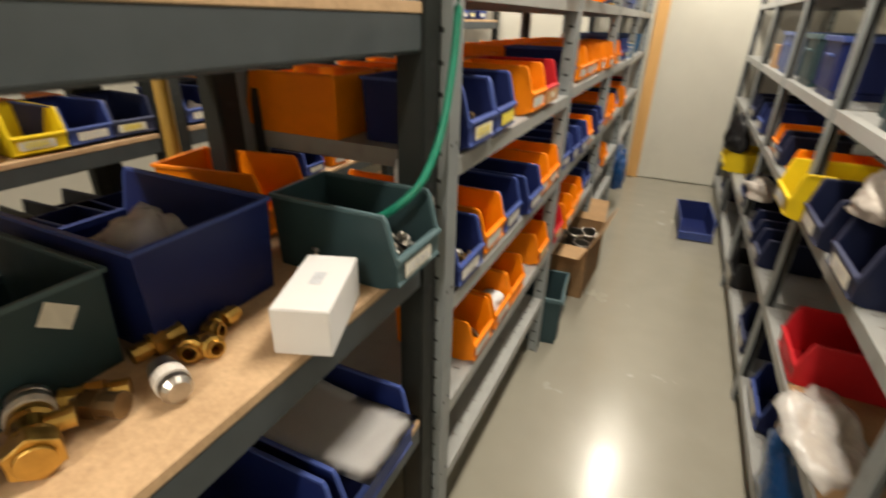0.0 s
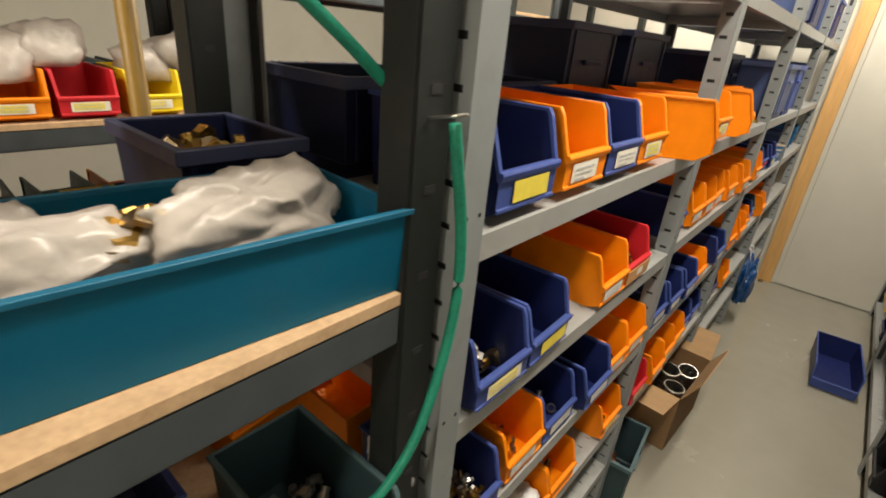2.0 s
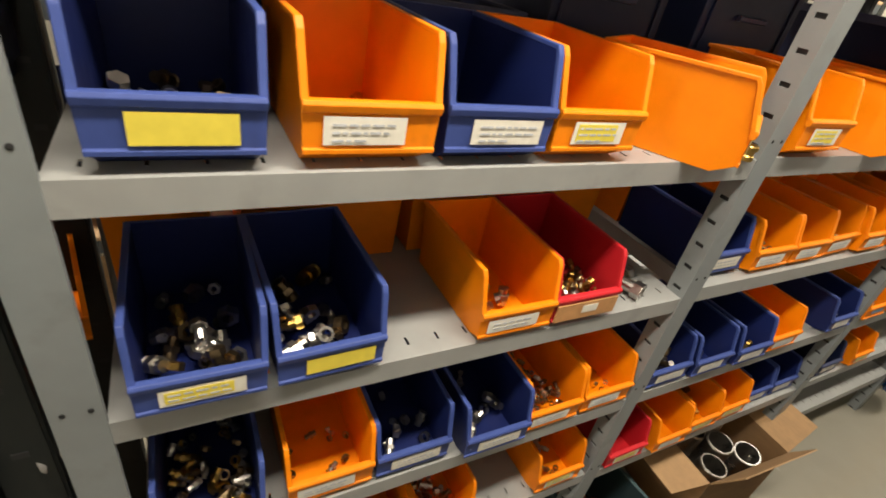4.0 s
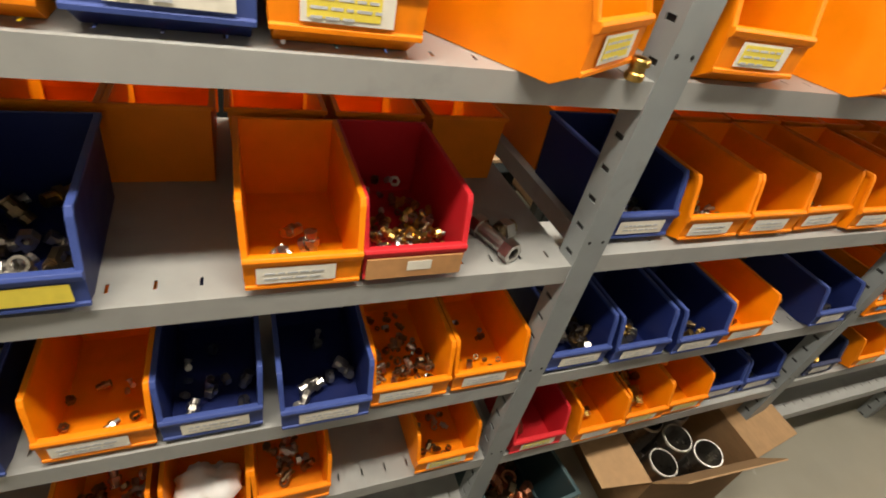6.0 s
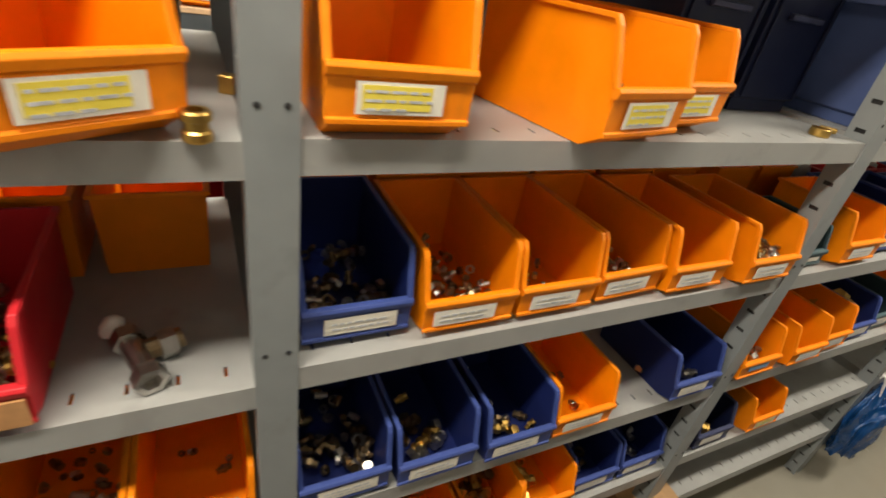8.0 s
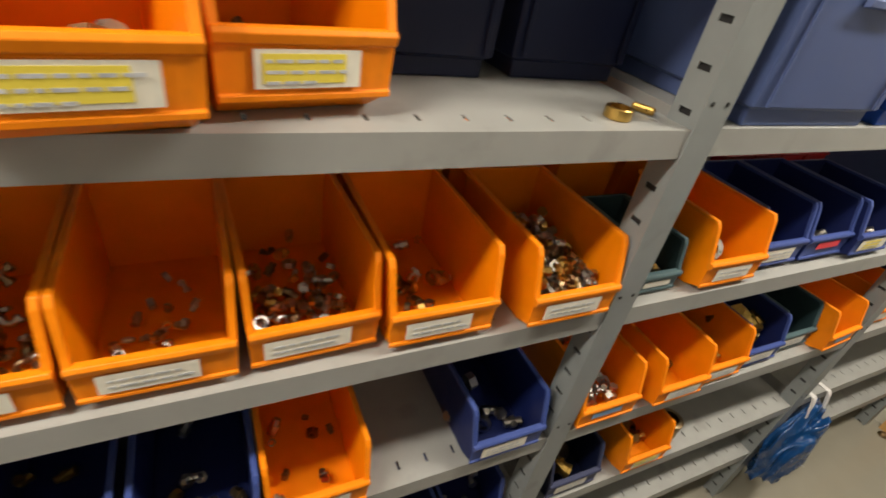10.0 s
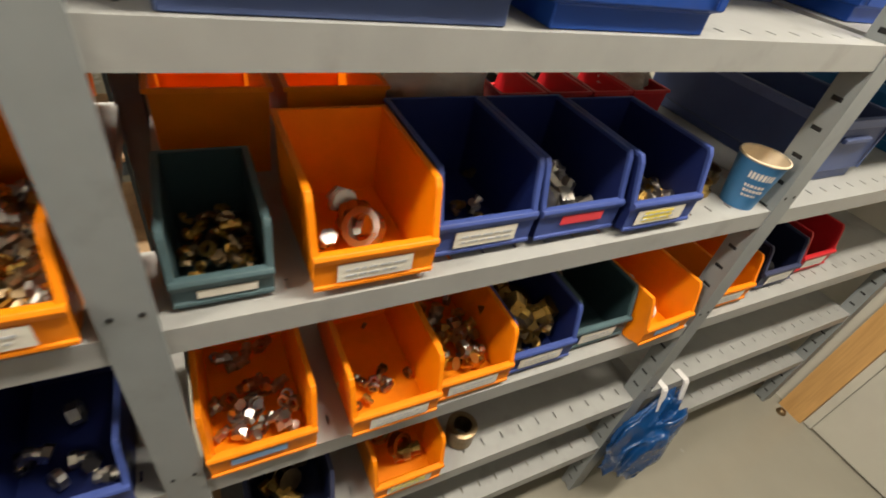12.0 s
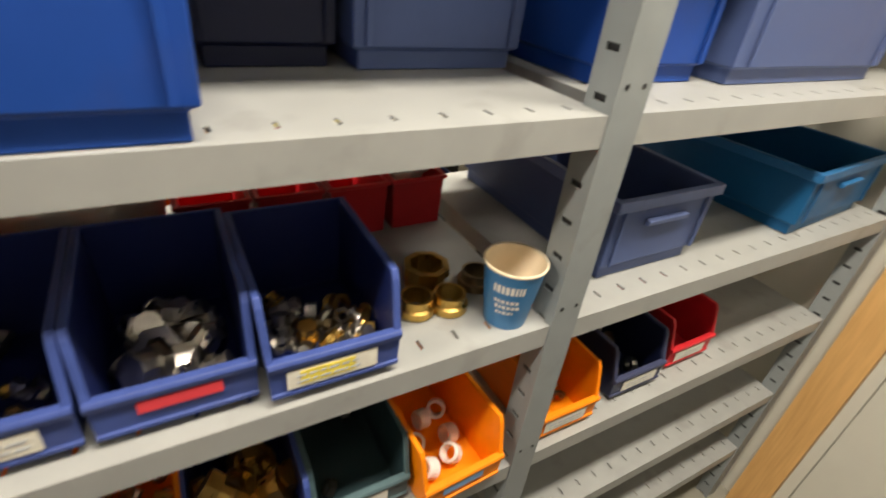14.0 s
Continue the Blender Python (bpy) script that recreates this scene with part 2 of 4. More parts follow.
# ceiling lamps
for lx, ly in LAMP_SPOTS:
    lamp = thing("ceiling_lamp", pose(lx, ly, CEILING), "long white fluorescent lamp under the ceiling, lit", "ceiling lamp", "ceiling lamps")
    bm = bmesh.new()
    box(bm, -0.09, 0.09, -0.65, 0.65, -0.06, -0.001)
    part("housing", bm, M_CEIL, lamp, bevel=0.004)
    bm = bmesh.new()
    box(bm, -0.075, 0.075, -0.62, 0.62, -0.075, -0.062)
    part("diffuser", bm, M_TUBE, lamp, "glowing diffuser", bevel=0.004)
    light = bpy.data.lights.new("tube_light", "AREA")
    light.shape, light.size, light.size_y, light.energy, light.color = "RECTANGLE", 0.14, 1.2, LAMP_POWER, (1.0, 0.90, 0.75)
    lo = new("tube_light", light)
    lo.matrix_basis = pose(lx, ly, CEILING - 0.085)


# ---------------------------------------------------------------- grey shelving
def post_mesh(height):
    """Angle post: a front face along y, and a slotted flange going back."""
    bm = bmesh.new()
    t, w, d = 0.002, 0.048, 0.042
    box(bm, -t, 0, 0, w, 0, height)
    pitch, sh = 0.05, 0.008
    n = int(height / pitch)
    box(bm, -0.013, -t, 0, t, 0, height)
    box(bm, -d, -0.031, 0, t, 0, height)
    for i in range(n):
        box(bm, -0.031, -0.013, 0, t, i * pitch + sh, (i + 1) * pitch)
    box(bm, -0.008, -t, w - t, w, 0, height)
    # added dark strip behind the slots: their shade as a surface
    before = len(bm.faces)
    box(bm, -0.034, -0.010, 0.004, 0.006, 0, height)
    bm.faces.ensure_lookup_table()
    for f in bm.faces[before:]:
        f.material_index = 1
    return finish("post", bm, [M_POST, M_HOLE_SHADE])


POST_H = 2.05
POST = post_mesh(POST_H)


def shelf_mesh(length, depth, slots=True):
    """Pressed shelf: plate with a row of short slots near the front edge, and turned-down lips."""
    bm = bmesh.new()
    t, lip = 0.0015, 0.036
    xs = (-0.042, -0.026)
    box(bm, -depth, xs[0], 0, length, -t, 0)
    box(bm, xs[1], 0, 0, length, -t, 0)
    y = 0.0
    for i in range(int(length / 0.05)):
        c = 0.025 + i * 0.05
        box(bm, xs[0], xs[1], y, c - 0.002, -t, 0)
        y = c + 0.002
    box(bm, xs[0], xs[1], y, length, -t, 0)
    box(bm, -0.0015, 0, 0, length, -lip, -t)
    box(bm, -0.016, -0.0015, 0, length, -lip, -lip + t)
    box(bm, -depth, -depth + 0.0015, 0, length, -lip, -t)
    box(bm, -depth, -0.0015, 0, 0.0015, -lip, -t)
    box(bm, -depth, -0.0015, length - 0.0015, length, -lip, -t)
    return finish("shelf", bm, M_STEEL)


DEPTH = 0.50
SHELF = shelf_mesh(0.958, DEPTH)
LEVELS = {1: (0.27, 0.50, 0.79, 1.088, 1.385, 1.765), 2: (0.49, 0.795, 1.106, 1.388, 1.765),
          3: (0.27, 0.51, 0.795, 1.103, 1.390, 1.765), 4: (0.27, 0.52, 0.80, 1.100, 1.390, 1.765)}


# dark disc laid on the post face to draw a small hole's shade
bm = bmesh.new()
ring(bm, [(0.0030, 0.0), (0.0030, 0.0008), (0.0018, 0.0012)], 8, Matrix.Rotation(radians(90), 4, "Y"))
HOLE_DISC = finish("hole_disc", bm, M_HOLE_SHADE)


def shelving_bay(y, levels, group, mirror=False, x=0.0):
    m = pose(x, y, 0, 0, 0, 180 if mirror else 0)
    bay = thing("shelving_bay", m, "grey painted steel shelving bay with slotted angle posts", "shelving", group)
    for py in (0.0, 1.0):
        if py and not (mirror or abs(y - 3) < 0.1):
            continue
        for px, flip in ((0.0, False), (-DEPTH, True)):
            o = part("post", POST, None, bay)
            o.matrix_basis = pose(px, py + (0.048 if flip else 0), 0, 0, 0, 180 if flip else 0)
    for z in levels:
        for by in (0.012, 0.037):
            o = part("hole_disc", HOLE_DISC, None, bay)
            o.matrix_basis = pose(0, by, z + 0.030)
        o = part("shelf", SHELF, None, bay)
        o.matrix_basis = pose(-0.0025, 0.046, z)
    return bay


for k, lv in LEVELS.items():
    shelving_bay(k - 1.0, lv, "grey shelving bays along the aisle")

# ---------------------------------------------------------------- storage bins
BIN_SIZES = {"small": (0.093, 0.16, 0.09), "bin": (0.1385, 0.235, 0.126), "large": (0.21, 0.34, 0.145), "crate": (0.24, 0.30, 0.20), "long": (0.20, 0.378, 0.095), "tote": (0.21, 0.46, 0.14), "highbin": (0.1405, 0.235, 0.137), "midbin": (0.1385, 0.198, 0.126)}
FOOT = {"small": 0.006, "bin": 0.012, "large": 0.012, "crate": 0.012, "long": 0.008, "tote": 0.006, "highbin": 0.018, "midbin": 0.012}


def bin_meshes(size, colour):
    """Open-fronted stacking bin. Front at x = 0, back at x = -l."""
    w, l, h = BIN_SIZES[size]
    t = 0.003
    lip = h * 0.40
    cut = h * 0.19
    hw = w / 2

    def taper(bm):
        for v in bm.verts:
            k = 0.94 + 0.06 * min(1, max(0, v.co.z / h))
            v.co.y *= k
            v.co.x = -l / 2 + (v.co.x + l / 2) * (0.97 + 0.03 * min(1, max(0, v.co.z / h)))

    foot = FOOT[size]
    lip += foot - 0.003
    side = [(-l, 0), (-0.030, 0), (0, foot), (0, lip), (-0.004, lip + 0.010), (-cut * 0.75, h * 0.93), (-cut, h), (-l, h)]
    shell = bmesh.new()
    lv, rv = ([shell.verts.new((x, s * hw, z)) for x, z in side] for s in (-1, 1))
    shell.faces.new(lv)
    shell.faces.new(rv[::-1])
    for i, j in ((0, 1), (1, 2), (2, 3), (7, 0)):
        shell.faces.new((lv[j], lv[i], rv[i], rv[j]))
    bmesh.ops.recalc_face_normals(shell, faces=shell.faces)
    bmesh.ops.solidify(shell, geom=shell.faces[:], thickness=t)
    taper(shell)
    rim = bmesh.new()
    path = [(x, -hw, z, -1) for x, z in side[3:]] + [(x, hw, z, 1) for x, z in side[3:][::-1]]
    rows = []
    for i, (x, y, z, s) in enumerate(path):
        k = i if s < 0 else len(path) - 1 - i
        dn = Vector(((-1, 0, 0), (-1, 0, -0.1), (-1, 0, -0.35), (-0.5, 0, -0.9), (0, 0, -1))[k]).normalized()
        out = Vector((-0.7 if k == 4 else 0.0, s, 0)) * 0.0045
        p = Vector((x, y, z))
        rows.append([rim.verts.new(q) for q in (p + out - dn * 0.0006, p + out + dn * 0.0058, p - out * 0.75 + dn * 0.0058, p - out * 0.75 - dn * 0.0006)])
    for a, b in zip(rows, rows[1:]):
        for k in range(4):
            rim.faces.new((a[k], a[(k + 1) % 4], b[(k + 1) % 4], b[k]))
    rim.faces.new(rows[0])
    rim.faces.new(rows[-1][::-1])
    taper(rim)
    front = bmesh.new()
    prism(front, [(-0.0005, foot), (0.0034, foot), (0.0034, foot + 0.005), (0.0008, foot + 0.006), (0.0008, lip - 0.011), (0.0045, lip - 0.009), (0.0060, lip - 0.002), (0.0035, lip + 0.002),
                  (-0.006, lip + 0.002), (-0.004, lip - 0.010), (-0.0005, lip - 0.011)], -hw - 0.004, hw + 0.004)
    taper(front)
    return (finish("shell", shell, PLASTIC[colour], bevel=0.0005), finish("rim", rim, LIT_RIM[colour], bevel=0.0008), finish("front_lip", front, LIT_RIM[colour], bevel=0.0006))


MESHES = {}
LABELS = {}
rng = random.Random(7)
TONES = {"orange": "bright orange", "blue": "royal blue", "navy": "dark navy blue", "red": "deep red", "green": "dark grey-green", "teal": "teal green",
         "yellow": "bright yellow", "slate": "slate blue", "azure": "azure blue", "black": "black", "royal": "bright royal blue"}


def label_meshes(size, kind, seed):
    key = (size, kind, seed % 4)
    if key in LABELS:
        return LABELS[key]
    w, l, h = BIN_SIZES[size]
    foot = FOOT[size]
    lip = h * 0.40 - 0.003
    rr = random.Random(hash_of(key))
    lw, z0, z1 = w * rr.uniform(0.60, 0.70), 0.010, lip - 0.013
    c = rr.uniform(-0.08, 0.08) * w
    card = bmesh.new()
    if kind == "tape":
        lw, z0, z1 = w * 0.96, 0.002, lip - 0.012
    if kind in ("red", "bluetape"):
        lw, z0, z1 = w * 0.52, lip * 0.45, lip - 0.012
    box(card, 0.0004, 0.0012 if kind != "tape" else 0.0036, c * (kind != "tape") - lw / 2, c * (kind != "tape") + lw / 2, z0, z1)
    ink = bmesh.new()
    base = {"white": M_PAPER, "yellow": M_PAPER, "allyellow": M_YELLOWPAPER, "red": M_REDPAPER, "bluetape": M_BLUEPAPER, "tape": M_BEIGE}[kind]
    if kind in ("yellow",):
        box(ink, 0.0013, 0.0018, c - lw * rr.uniform(0.36, 0.44), c + lw * rr.uniform(0.16, 0.36), z0 + 0.004, z1 - 0.003)
    for k in range(3 if kind in ("white", "yellow") else 0):
        z = z1 - 0.007 - k * 0.008
        x0 = c - lw * 0.40
        while x0 < c + lw * (0.30 if k < 2 else 0.0):
            x1 = x0 + rr.uniform(0.004, 0.016)
            if z - 0.003 > z0:
                box(ink, 0.0019, 0.0022, x0, min(x1, c + lw * 0.45), z - 0.0025, z)
            x0 = x1 + 0.003
    if kind == "tape":
        box(ink, 0.0037, 0.0042, -0.012, 0.022, z0 + 0.012, z1 - 0.006)
    for piece in (card, ink):
        for v in piece.verts:
            v.co.z += foot
    cm = finish("label_card", card, base)
    im = None
    if len(ink.faces):
        im = finish("print", ink, {"yellow": [M_YELLOWPAPER, M_INK], "white": M_INK, "tape": M_PAPER}[kind])
        if kind == "yellow":
            for i, p in enumerate(im.polygons):
                p.material_index = 0 if i < 6 else 1
    else:
        ink.free()
    LABELS[key] = (cm, im)
    return LABELS[key]


def hash_of(key):
    return sum(ord(ch) * (i + 3) for i, ch in enumerate(str(key)))


def storage_bin(x, y, z, colour="orange", label="white", size="bin", turn=0.0, tilt=0.0, text="", group="open-fronted storage bins", seed=None):
    """A bin whose front centre stands at x, y on a shelf at z; turn 0 faces the aisle."""
    if (size, colour) not in MESHES:
        MESHES[size, colour] = bin_meshes(size, colour)
    words = text or f"{TONES[colour]} open-fronted plastic bin" + (" with label" if label else "") + " on a shelf"
    b = thing("storage_bin", pose(x, y, z + 0.0008, 0, tilt, turn), words, "storage bin", group)
    for n, me in zip(("shell", "rim", "front_lip"), MESHES[size, colour]):
        part(n, me, None, b)
    if label:
        cm, im = label_meshes(size, label, rng.randrange(4) if seed is None else seed)
        card = part("label_card", cm, None, b, {"white": "white paper label", "yellow": "white and yellow label", "allyellow": "yellow label", "red": "red tape strip", "bluetape": "blue tape strip", "tape": "brown tape strip"}[label])
        if im:
            part("print", im, None, card)
    return b


# ---------------------------------------------------------------- small fittings
def nut(bm, m, r, h, hole=0.55, sides=6):
    o = [[bm.verts.new(m @ Vector((rr * math.cos(2 * math.pi * k / sides), rr * math.sin(2 * math.pi * k / sides), z))) for k in range(sides)]
         for rr, z in ((r, 0), (r, h), (r * hole, h), (r * hole, 0))]
    for a, b in zip(o, o[1:] + o[:1]):
        for k in range(sides):
            bm.faces.new((a[k], a[(k + 1) % sides], b[(k + 1) % sides], b[k]))


def hoop(bm, m, r, h):
    """A plain ring."""
    nut(bm, m, r, h, 0.68, 12)


def stub(bm, m, r, length):
    """A fitting: threaded stub, hex collar and a narrower tail."""
    ring(bm, [(r * 0.75, 0), (r * 0.8, length * 0.3), (r * 0.7, length * 0.32), (r * 0.7, length * 0.4)], 10, m)
    nut(bm, m @ Matrix.Translation((0, 0, length * 0.38)), r * 1.12, length * 0.26, 0.4)
    ring(bm, [(r * 0.85, length * 0.62), (r * 0.85, length * 0.9), (r * 0.95, length * 0.92), (r * 0.95, length)], 10, m)


def elbow(bm, m, r, leg):
    pts = [m @ Vector(p) for p in ((0, 0, 0), (0, 0, leg * 0.6), (leg * 0.1, 0, leg * 0.85), (leg * 0.35, 0, leg), (leg, 0, leg))]
    pipe(bm, pts, r * 0.72, 10)
    nut(bm, m, r * 1.1, leg * 0.35, 0.6)
    nut(bm, m @ Matrix.Translation((leg, 0, leg)) @ Matrix.Rotation(radians(-90), 4, "Y"), r * 1.1, leg * 0.35, 0.6)


def heap(name, x, y, z, w, l, n, mats, r=0.010, turn=0.0, height=0.02, label="", near=0.0, seed=0, kinds=(0, 1, 2, 1, 3)):
    """Loose fittings lying in a bin: one object, as nobody could count them."""
    rr = random.Random(seed * 31 + n)
    bm = bmesh.new()
    n, r = (int(n * 1.5), r * 0.84) if n > 5 else (n, r)
    for i in range(n):
        s = r * rr.uniform(0.65, 1.25)
        free = max(0.004, w / 2 - s * 1.25)
        u, v = rr.uniform(-free, free), -rr.uniform(0.04 * l + s * 1.7, 0.95 * l - s * 1.5)
        if near and rr.random() < near:
            v = -rr.uniform(0.03 * l + s * 1.7, 0.45 * l + s)
        k = height * rr.random() * (1 - (2 * u / w) ** 2 * 0.5)
        m = Matrix.LocRotScale((v, u, 0.009 + s * 0.8 + k), Euler((rr.uniform(0, 6.3), rr.uniform(0, 6.3), rr.uniform(0, 6.3))), None)
        before = len(bm.faces)
        kind = rr.choice(kinds)
        if kind == 0:
            nut(bm, m, s, s * 0.9)
        elif kind == 1:
            stub(bm, m @ Matrix.Translation((0, 0, -s)), s * 0.8, s * 2.6)
        elif kind == 3:
            hoop(bm, m, s * 0.95, s * 0.7)
        else:
            elbow(bm, m, s * 0.7, s * 1.8)
        bm.faces.ensure_lookup_table()
        mi = rr.randrange(len(mats))
        for f in bm.faces[before:]:
            f.material_index = mi
    ob = part(name, bm, mats)
    ob.matrix_basis = pose(x, y, z, 0, 0, turn)
    return tagged(ob, label or "loose metal pipe fittings and nuts lying in a bin", "fittings", kind="stuff")


SILVER, GOLD, MIXED, DARK = [M_STEELFIT], [M_BRASS, M_BRASS, M_DULL], [M_STEELFIT, M_STEELFIT, M_BRASS, M_DULL], [M_DULL, M_STEELFIT]

# ---------------------------------------------------------------- bins of the grey bays
Z3, Z1, Z0 = (1.385, 1.388, 1.390, 1.390), (0.79, 0.795, 0.795, 0.80), (0.50, 0.49, 0.51, 0.52)
Z2 = (1.088, 1.106, 1.103, 1.100)
# each: bay, shelf height, centre along the aisle, front, colour, label, fittings (count, metals, size), turn
ROWS = [
    # bay 1, upper row
    (1.385, 0.150, -0.004, "blue", "allyellow", (14, MIXED, 0.016), 0), (1.385, 0.323, -0.004, "orange", "white", (8, MIXED, 0.009), 0),
    (1.385, 0.477, -0.004, "blue", "white", (9, MIXED, 0.012), 0), (1.385, 0.627, -0.004, "orange", "yellow", (5, SILVER, 0.012), 0),
    (1.385, 0.902, 0.026, "orange", "yellow", None, 31),
    # bay 1, second row
    (1.088, 0.145, 0.010, "blue", "yellow", (16, MIXED, 0.014), 0), (1.088, 0.297, 0.006, "blue", "allyellow", (14, MIXED, 0.015), 2),
    (1.088, 0.590, 0.002, "orange", "white", (5, SILVER, 0.010), 0), (1.088, 0.733, 0.000, "red", "tape", (55, GOLD + MIXED, 0.009), 0),
    # bay 1, third row
    (0.79, 0.138, 0.004, "blue", "white", (45, MIXED, 0.010), 0), (0.79, 0.314, -0.004, "orange", "white", (6, DARK, 0.008), 0),
    (0.79, 0.461, -0.004, "blue", "white", (8, SILVER, 0.012), 0), (0.79, 0.627, 0.014, "blue", "white", (7, SILVER, 0.013), 0),
    (0.79, 0.772, 0.002, "orange", "white", (40, DARK, 0.008), 0), (0.79, 0.921, 0.000, "orange", "white", (9, DARK, 0.008), 0),
    # bay 1, fourth row
    (0.50, 0.270, 0.000, "orange", "white", (20, DARK, 0.012), 0), (0.50, 0.429, 0.000, "orange", "white", None, 0),
    (0.50, 0.576, 0.000, "orange", None, (14, DARK, 0.012), 0), (0.50, 0.897, 0.000, "orange", "yellow", (10, DARK, 0.01), 0),
    # bay 2, upper row
    (1.388, 1.136, 0.012, "orange", "yellow", (4, GOLD, 0.014), 0), (1.388, 1.426, 0.030, "orange", "yellow", (5, DARK, 0.014), 10),
    (1.388, 1.572, -0.024, "orange", "yellow", (6, DARK, 0.012), 10),
    # bay 2, second row
    (1.106, 1.126, -0.026, "blue", "white", (40, DARK, 0.009), 0), (1.106, 1.279, -0.010, "orange", "white", (34, SILVER + DARK, 0.008), 0),
    (1.106, 1.428, -0.010, "orange", "white", (12, SILVER, 0.008), 0), (1.106, 1.580, -0.016, "orange", "white", (40, MIXED, 0.009), 2),
    (1.106, 1.730, -0.004, "orange", "white", (12, MIXED, 0.011), 0), (1.106, 1.919, 0.008, "orange", "white", (170, MIXED + SILVER, 0.011), 0),
    # bay 2, third row
    (0.795, 1.122, -0.002, "blue", "white", (30, DARK, 0.011), 0), (0.795, 1.274, 0.006, "blue", "white", (10, MIXED, 0.014), 0),
    (0.795, 1.434, 0.012, "blue", "white", (9, MIXED, 0.012), 0), (0.795, 1.585, 0.006, "orange", "white", (6, DARK, 0.01), 0),
    (0.795, 1.900, 0.006, "blue", "white", (5, SILVER, 0.016), 0),
    # bay 2, fourth row
    (0.49, 1.130, 0.004, "red", "yellow", (2, GOLD, 0.03), 0), (0.49, 1.300, 0.014, "orange", "white", (5, GOLD, 0.02), 0),
    (0.49, 1.453, 0.004, "orange", "yellow", (9, GOLD, 0.022), 0), (0.49, 1.600, -0.001, "orange", "yellow", (8, GOLD, 0.018), 0),
    (0.49, 1.752, -0.016, "blue", "white", (6, DARK, 0.014), 0), (0.49, 1.905, -0.016, "blue", "white", (6, DARK, 0.014), 0),
    # bay 3, second row
    (1.103, 2.262, -0.003, "orange", "white", (5, SILVER, 0.021), 0), (1.103, 2.413, -0.024, "blue", "white", (6, MIXED, 0.012), 0),
    (1.103, 2.561, -0.022, "blue", "red", (15, SILVER, 0.025), 0), (1.103, 2.709, -0.008, "blue", "yellow", (24, MIXED + SILVER, 0.014), 0),
    # bay 3, third row
    (0.795, 2.125, 0.006, "orange", "bluetape", (26, SILVER, 0.013), 0), (0.795, 2.316, 0.011, "orange", "white", (9, MIXED, 0.011), 0),
    (0.795, 2.458, -0.002, "orange", "white", (30, MIXED + [M_BRASS], 0.016), 0), (0.795, 2.602, -0.012, "blue", "white", (9, GOLD, 0.031), 0),
    (0.795, 2.749, -0.024, "green", "white", (2, SILVER, 0.014), 0), (0.795, 2.898, 0.010, "orange", "bluetape", None, 3),
    # bay 3, fourth row
    (0.51, 2.160, -0.006, "navy", "white", (8, GOLD, 0.028), 0), (0.51, 2.375, 0.004, "orange", "yellow", (4, GOLD, 0.024), 0),
    # bay 4, third row
    (0.80, 3.124, -0.016, "orange", "white", (5, DARK, 0.012), 0), (0.80, 3.322, -0.031, "navy", "white", (10, DARK, 0.018), 0), (0.80, 3.500, -0.045, "red", "white", None, 0),
]
for i, (z, y, x, colour, lab, fill, turn) in enumerate(ROWS):
    size = "highbin" if z > 1.3 else "midbin" if z == 1.103 else "bin"
    storage_bin(x, y, z, colour, lab, size, turn)
    if fill:
        n, mats, r = fill
        heap("fittings_heap", x - 0.008, y, z, 0.130, BIN_SIZES[size][1] - 0.020, n, mats, r, turn, min(0.055, 0.008 + 0.0006 * n), near=0.45 if n < 120 else 0.15, seed=i)

# rear row of bins, facing the next aisle
REAR = [(1.088, 0.11, "orange"), (1.088, 0.29, "orange"), (1.088, 0.42, "orange"), (1.088, 0.58, "orange"), (1.088, 0.74, "orange"), (1.088, 0.90, "orange"),
        (1.106, 1.13, "orange"), (1.106, 1.29, "orange"), (1.106, 1.44, "orange"), (1.106, 1.60, "orange"), (1.106, 1.76, "orange"), (1.106, 1.91, "orange"),
        (1.103, 2.13, "orange"), (1.103, 2.29, "orange"), (1.103, 2.632, "red"), (1.103, 2.737, "red"), (1.103, 2.843, "red"), (1.103, 2.947, "red"),
        (0.79, 0.13, "orange"), (0.79, 0.30, "orange"), (0.795, 1.9, "orange"), (0.795, 2.1, "orange")]
for z, y, colour in REAR:
    small = colour == "red"
    storage_bin(-0.500 if not small else -0.468, y, z, colour, "white", "bin" if not small else "small", 180, text=f"{TONES[colour]} bin in the rear row, back to the aisle", group="rear row of bins")


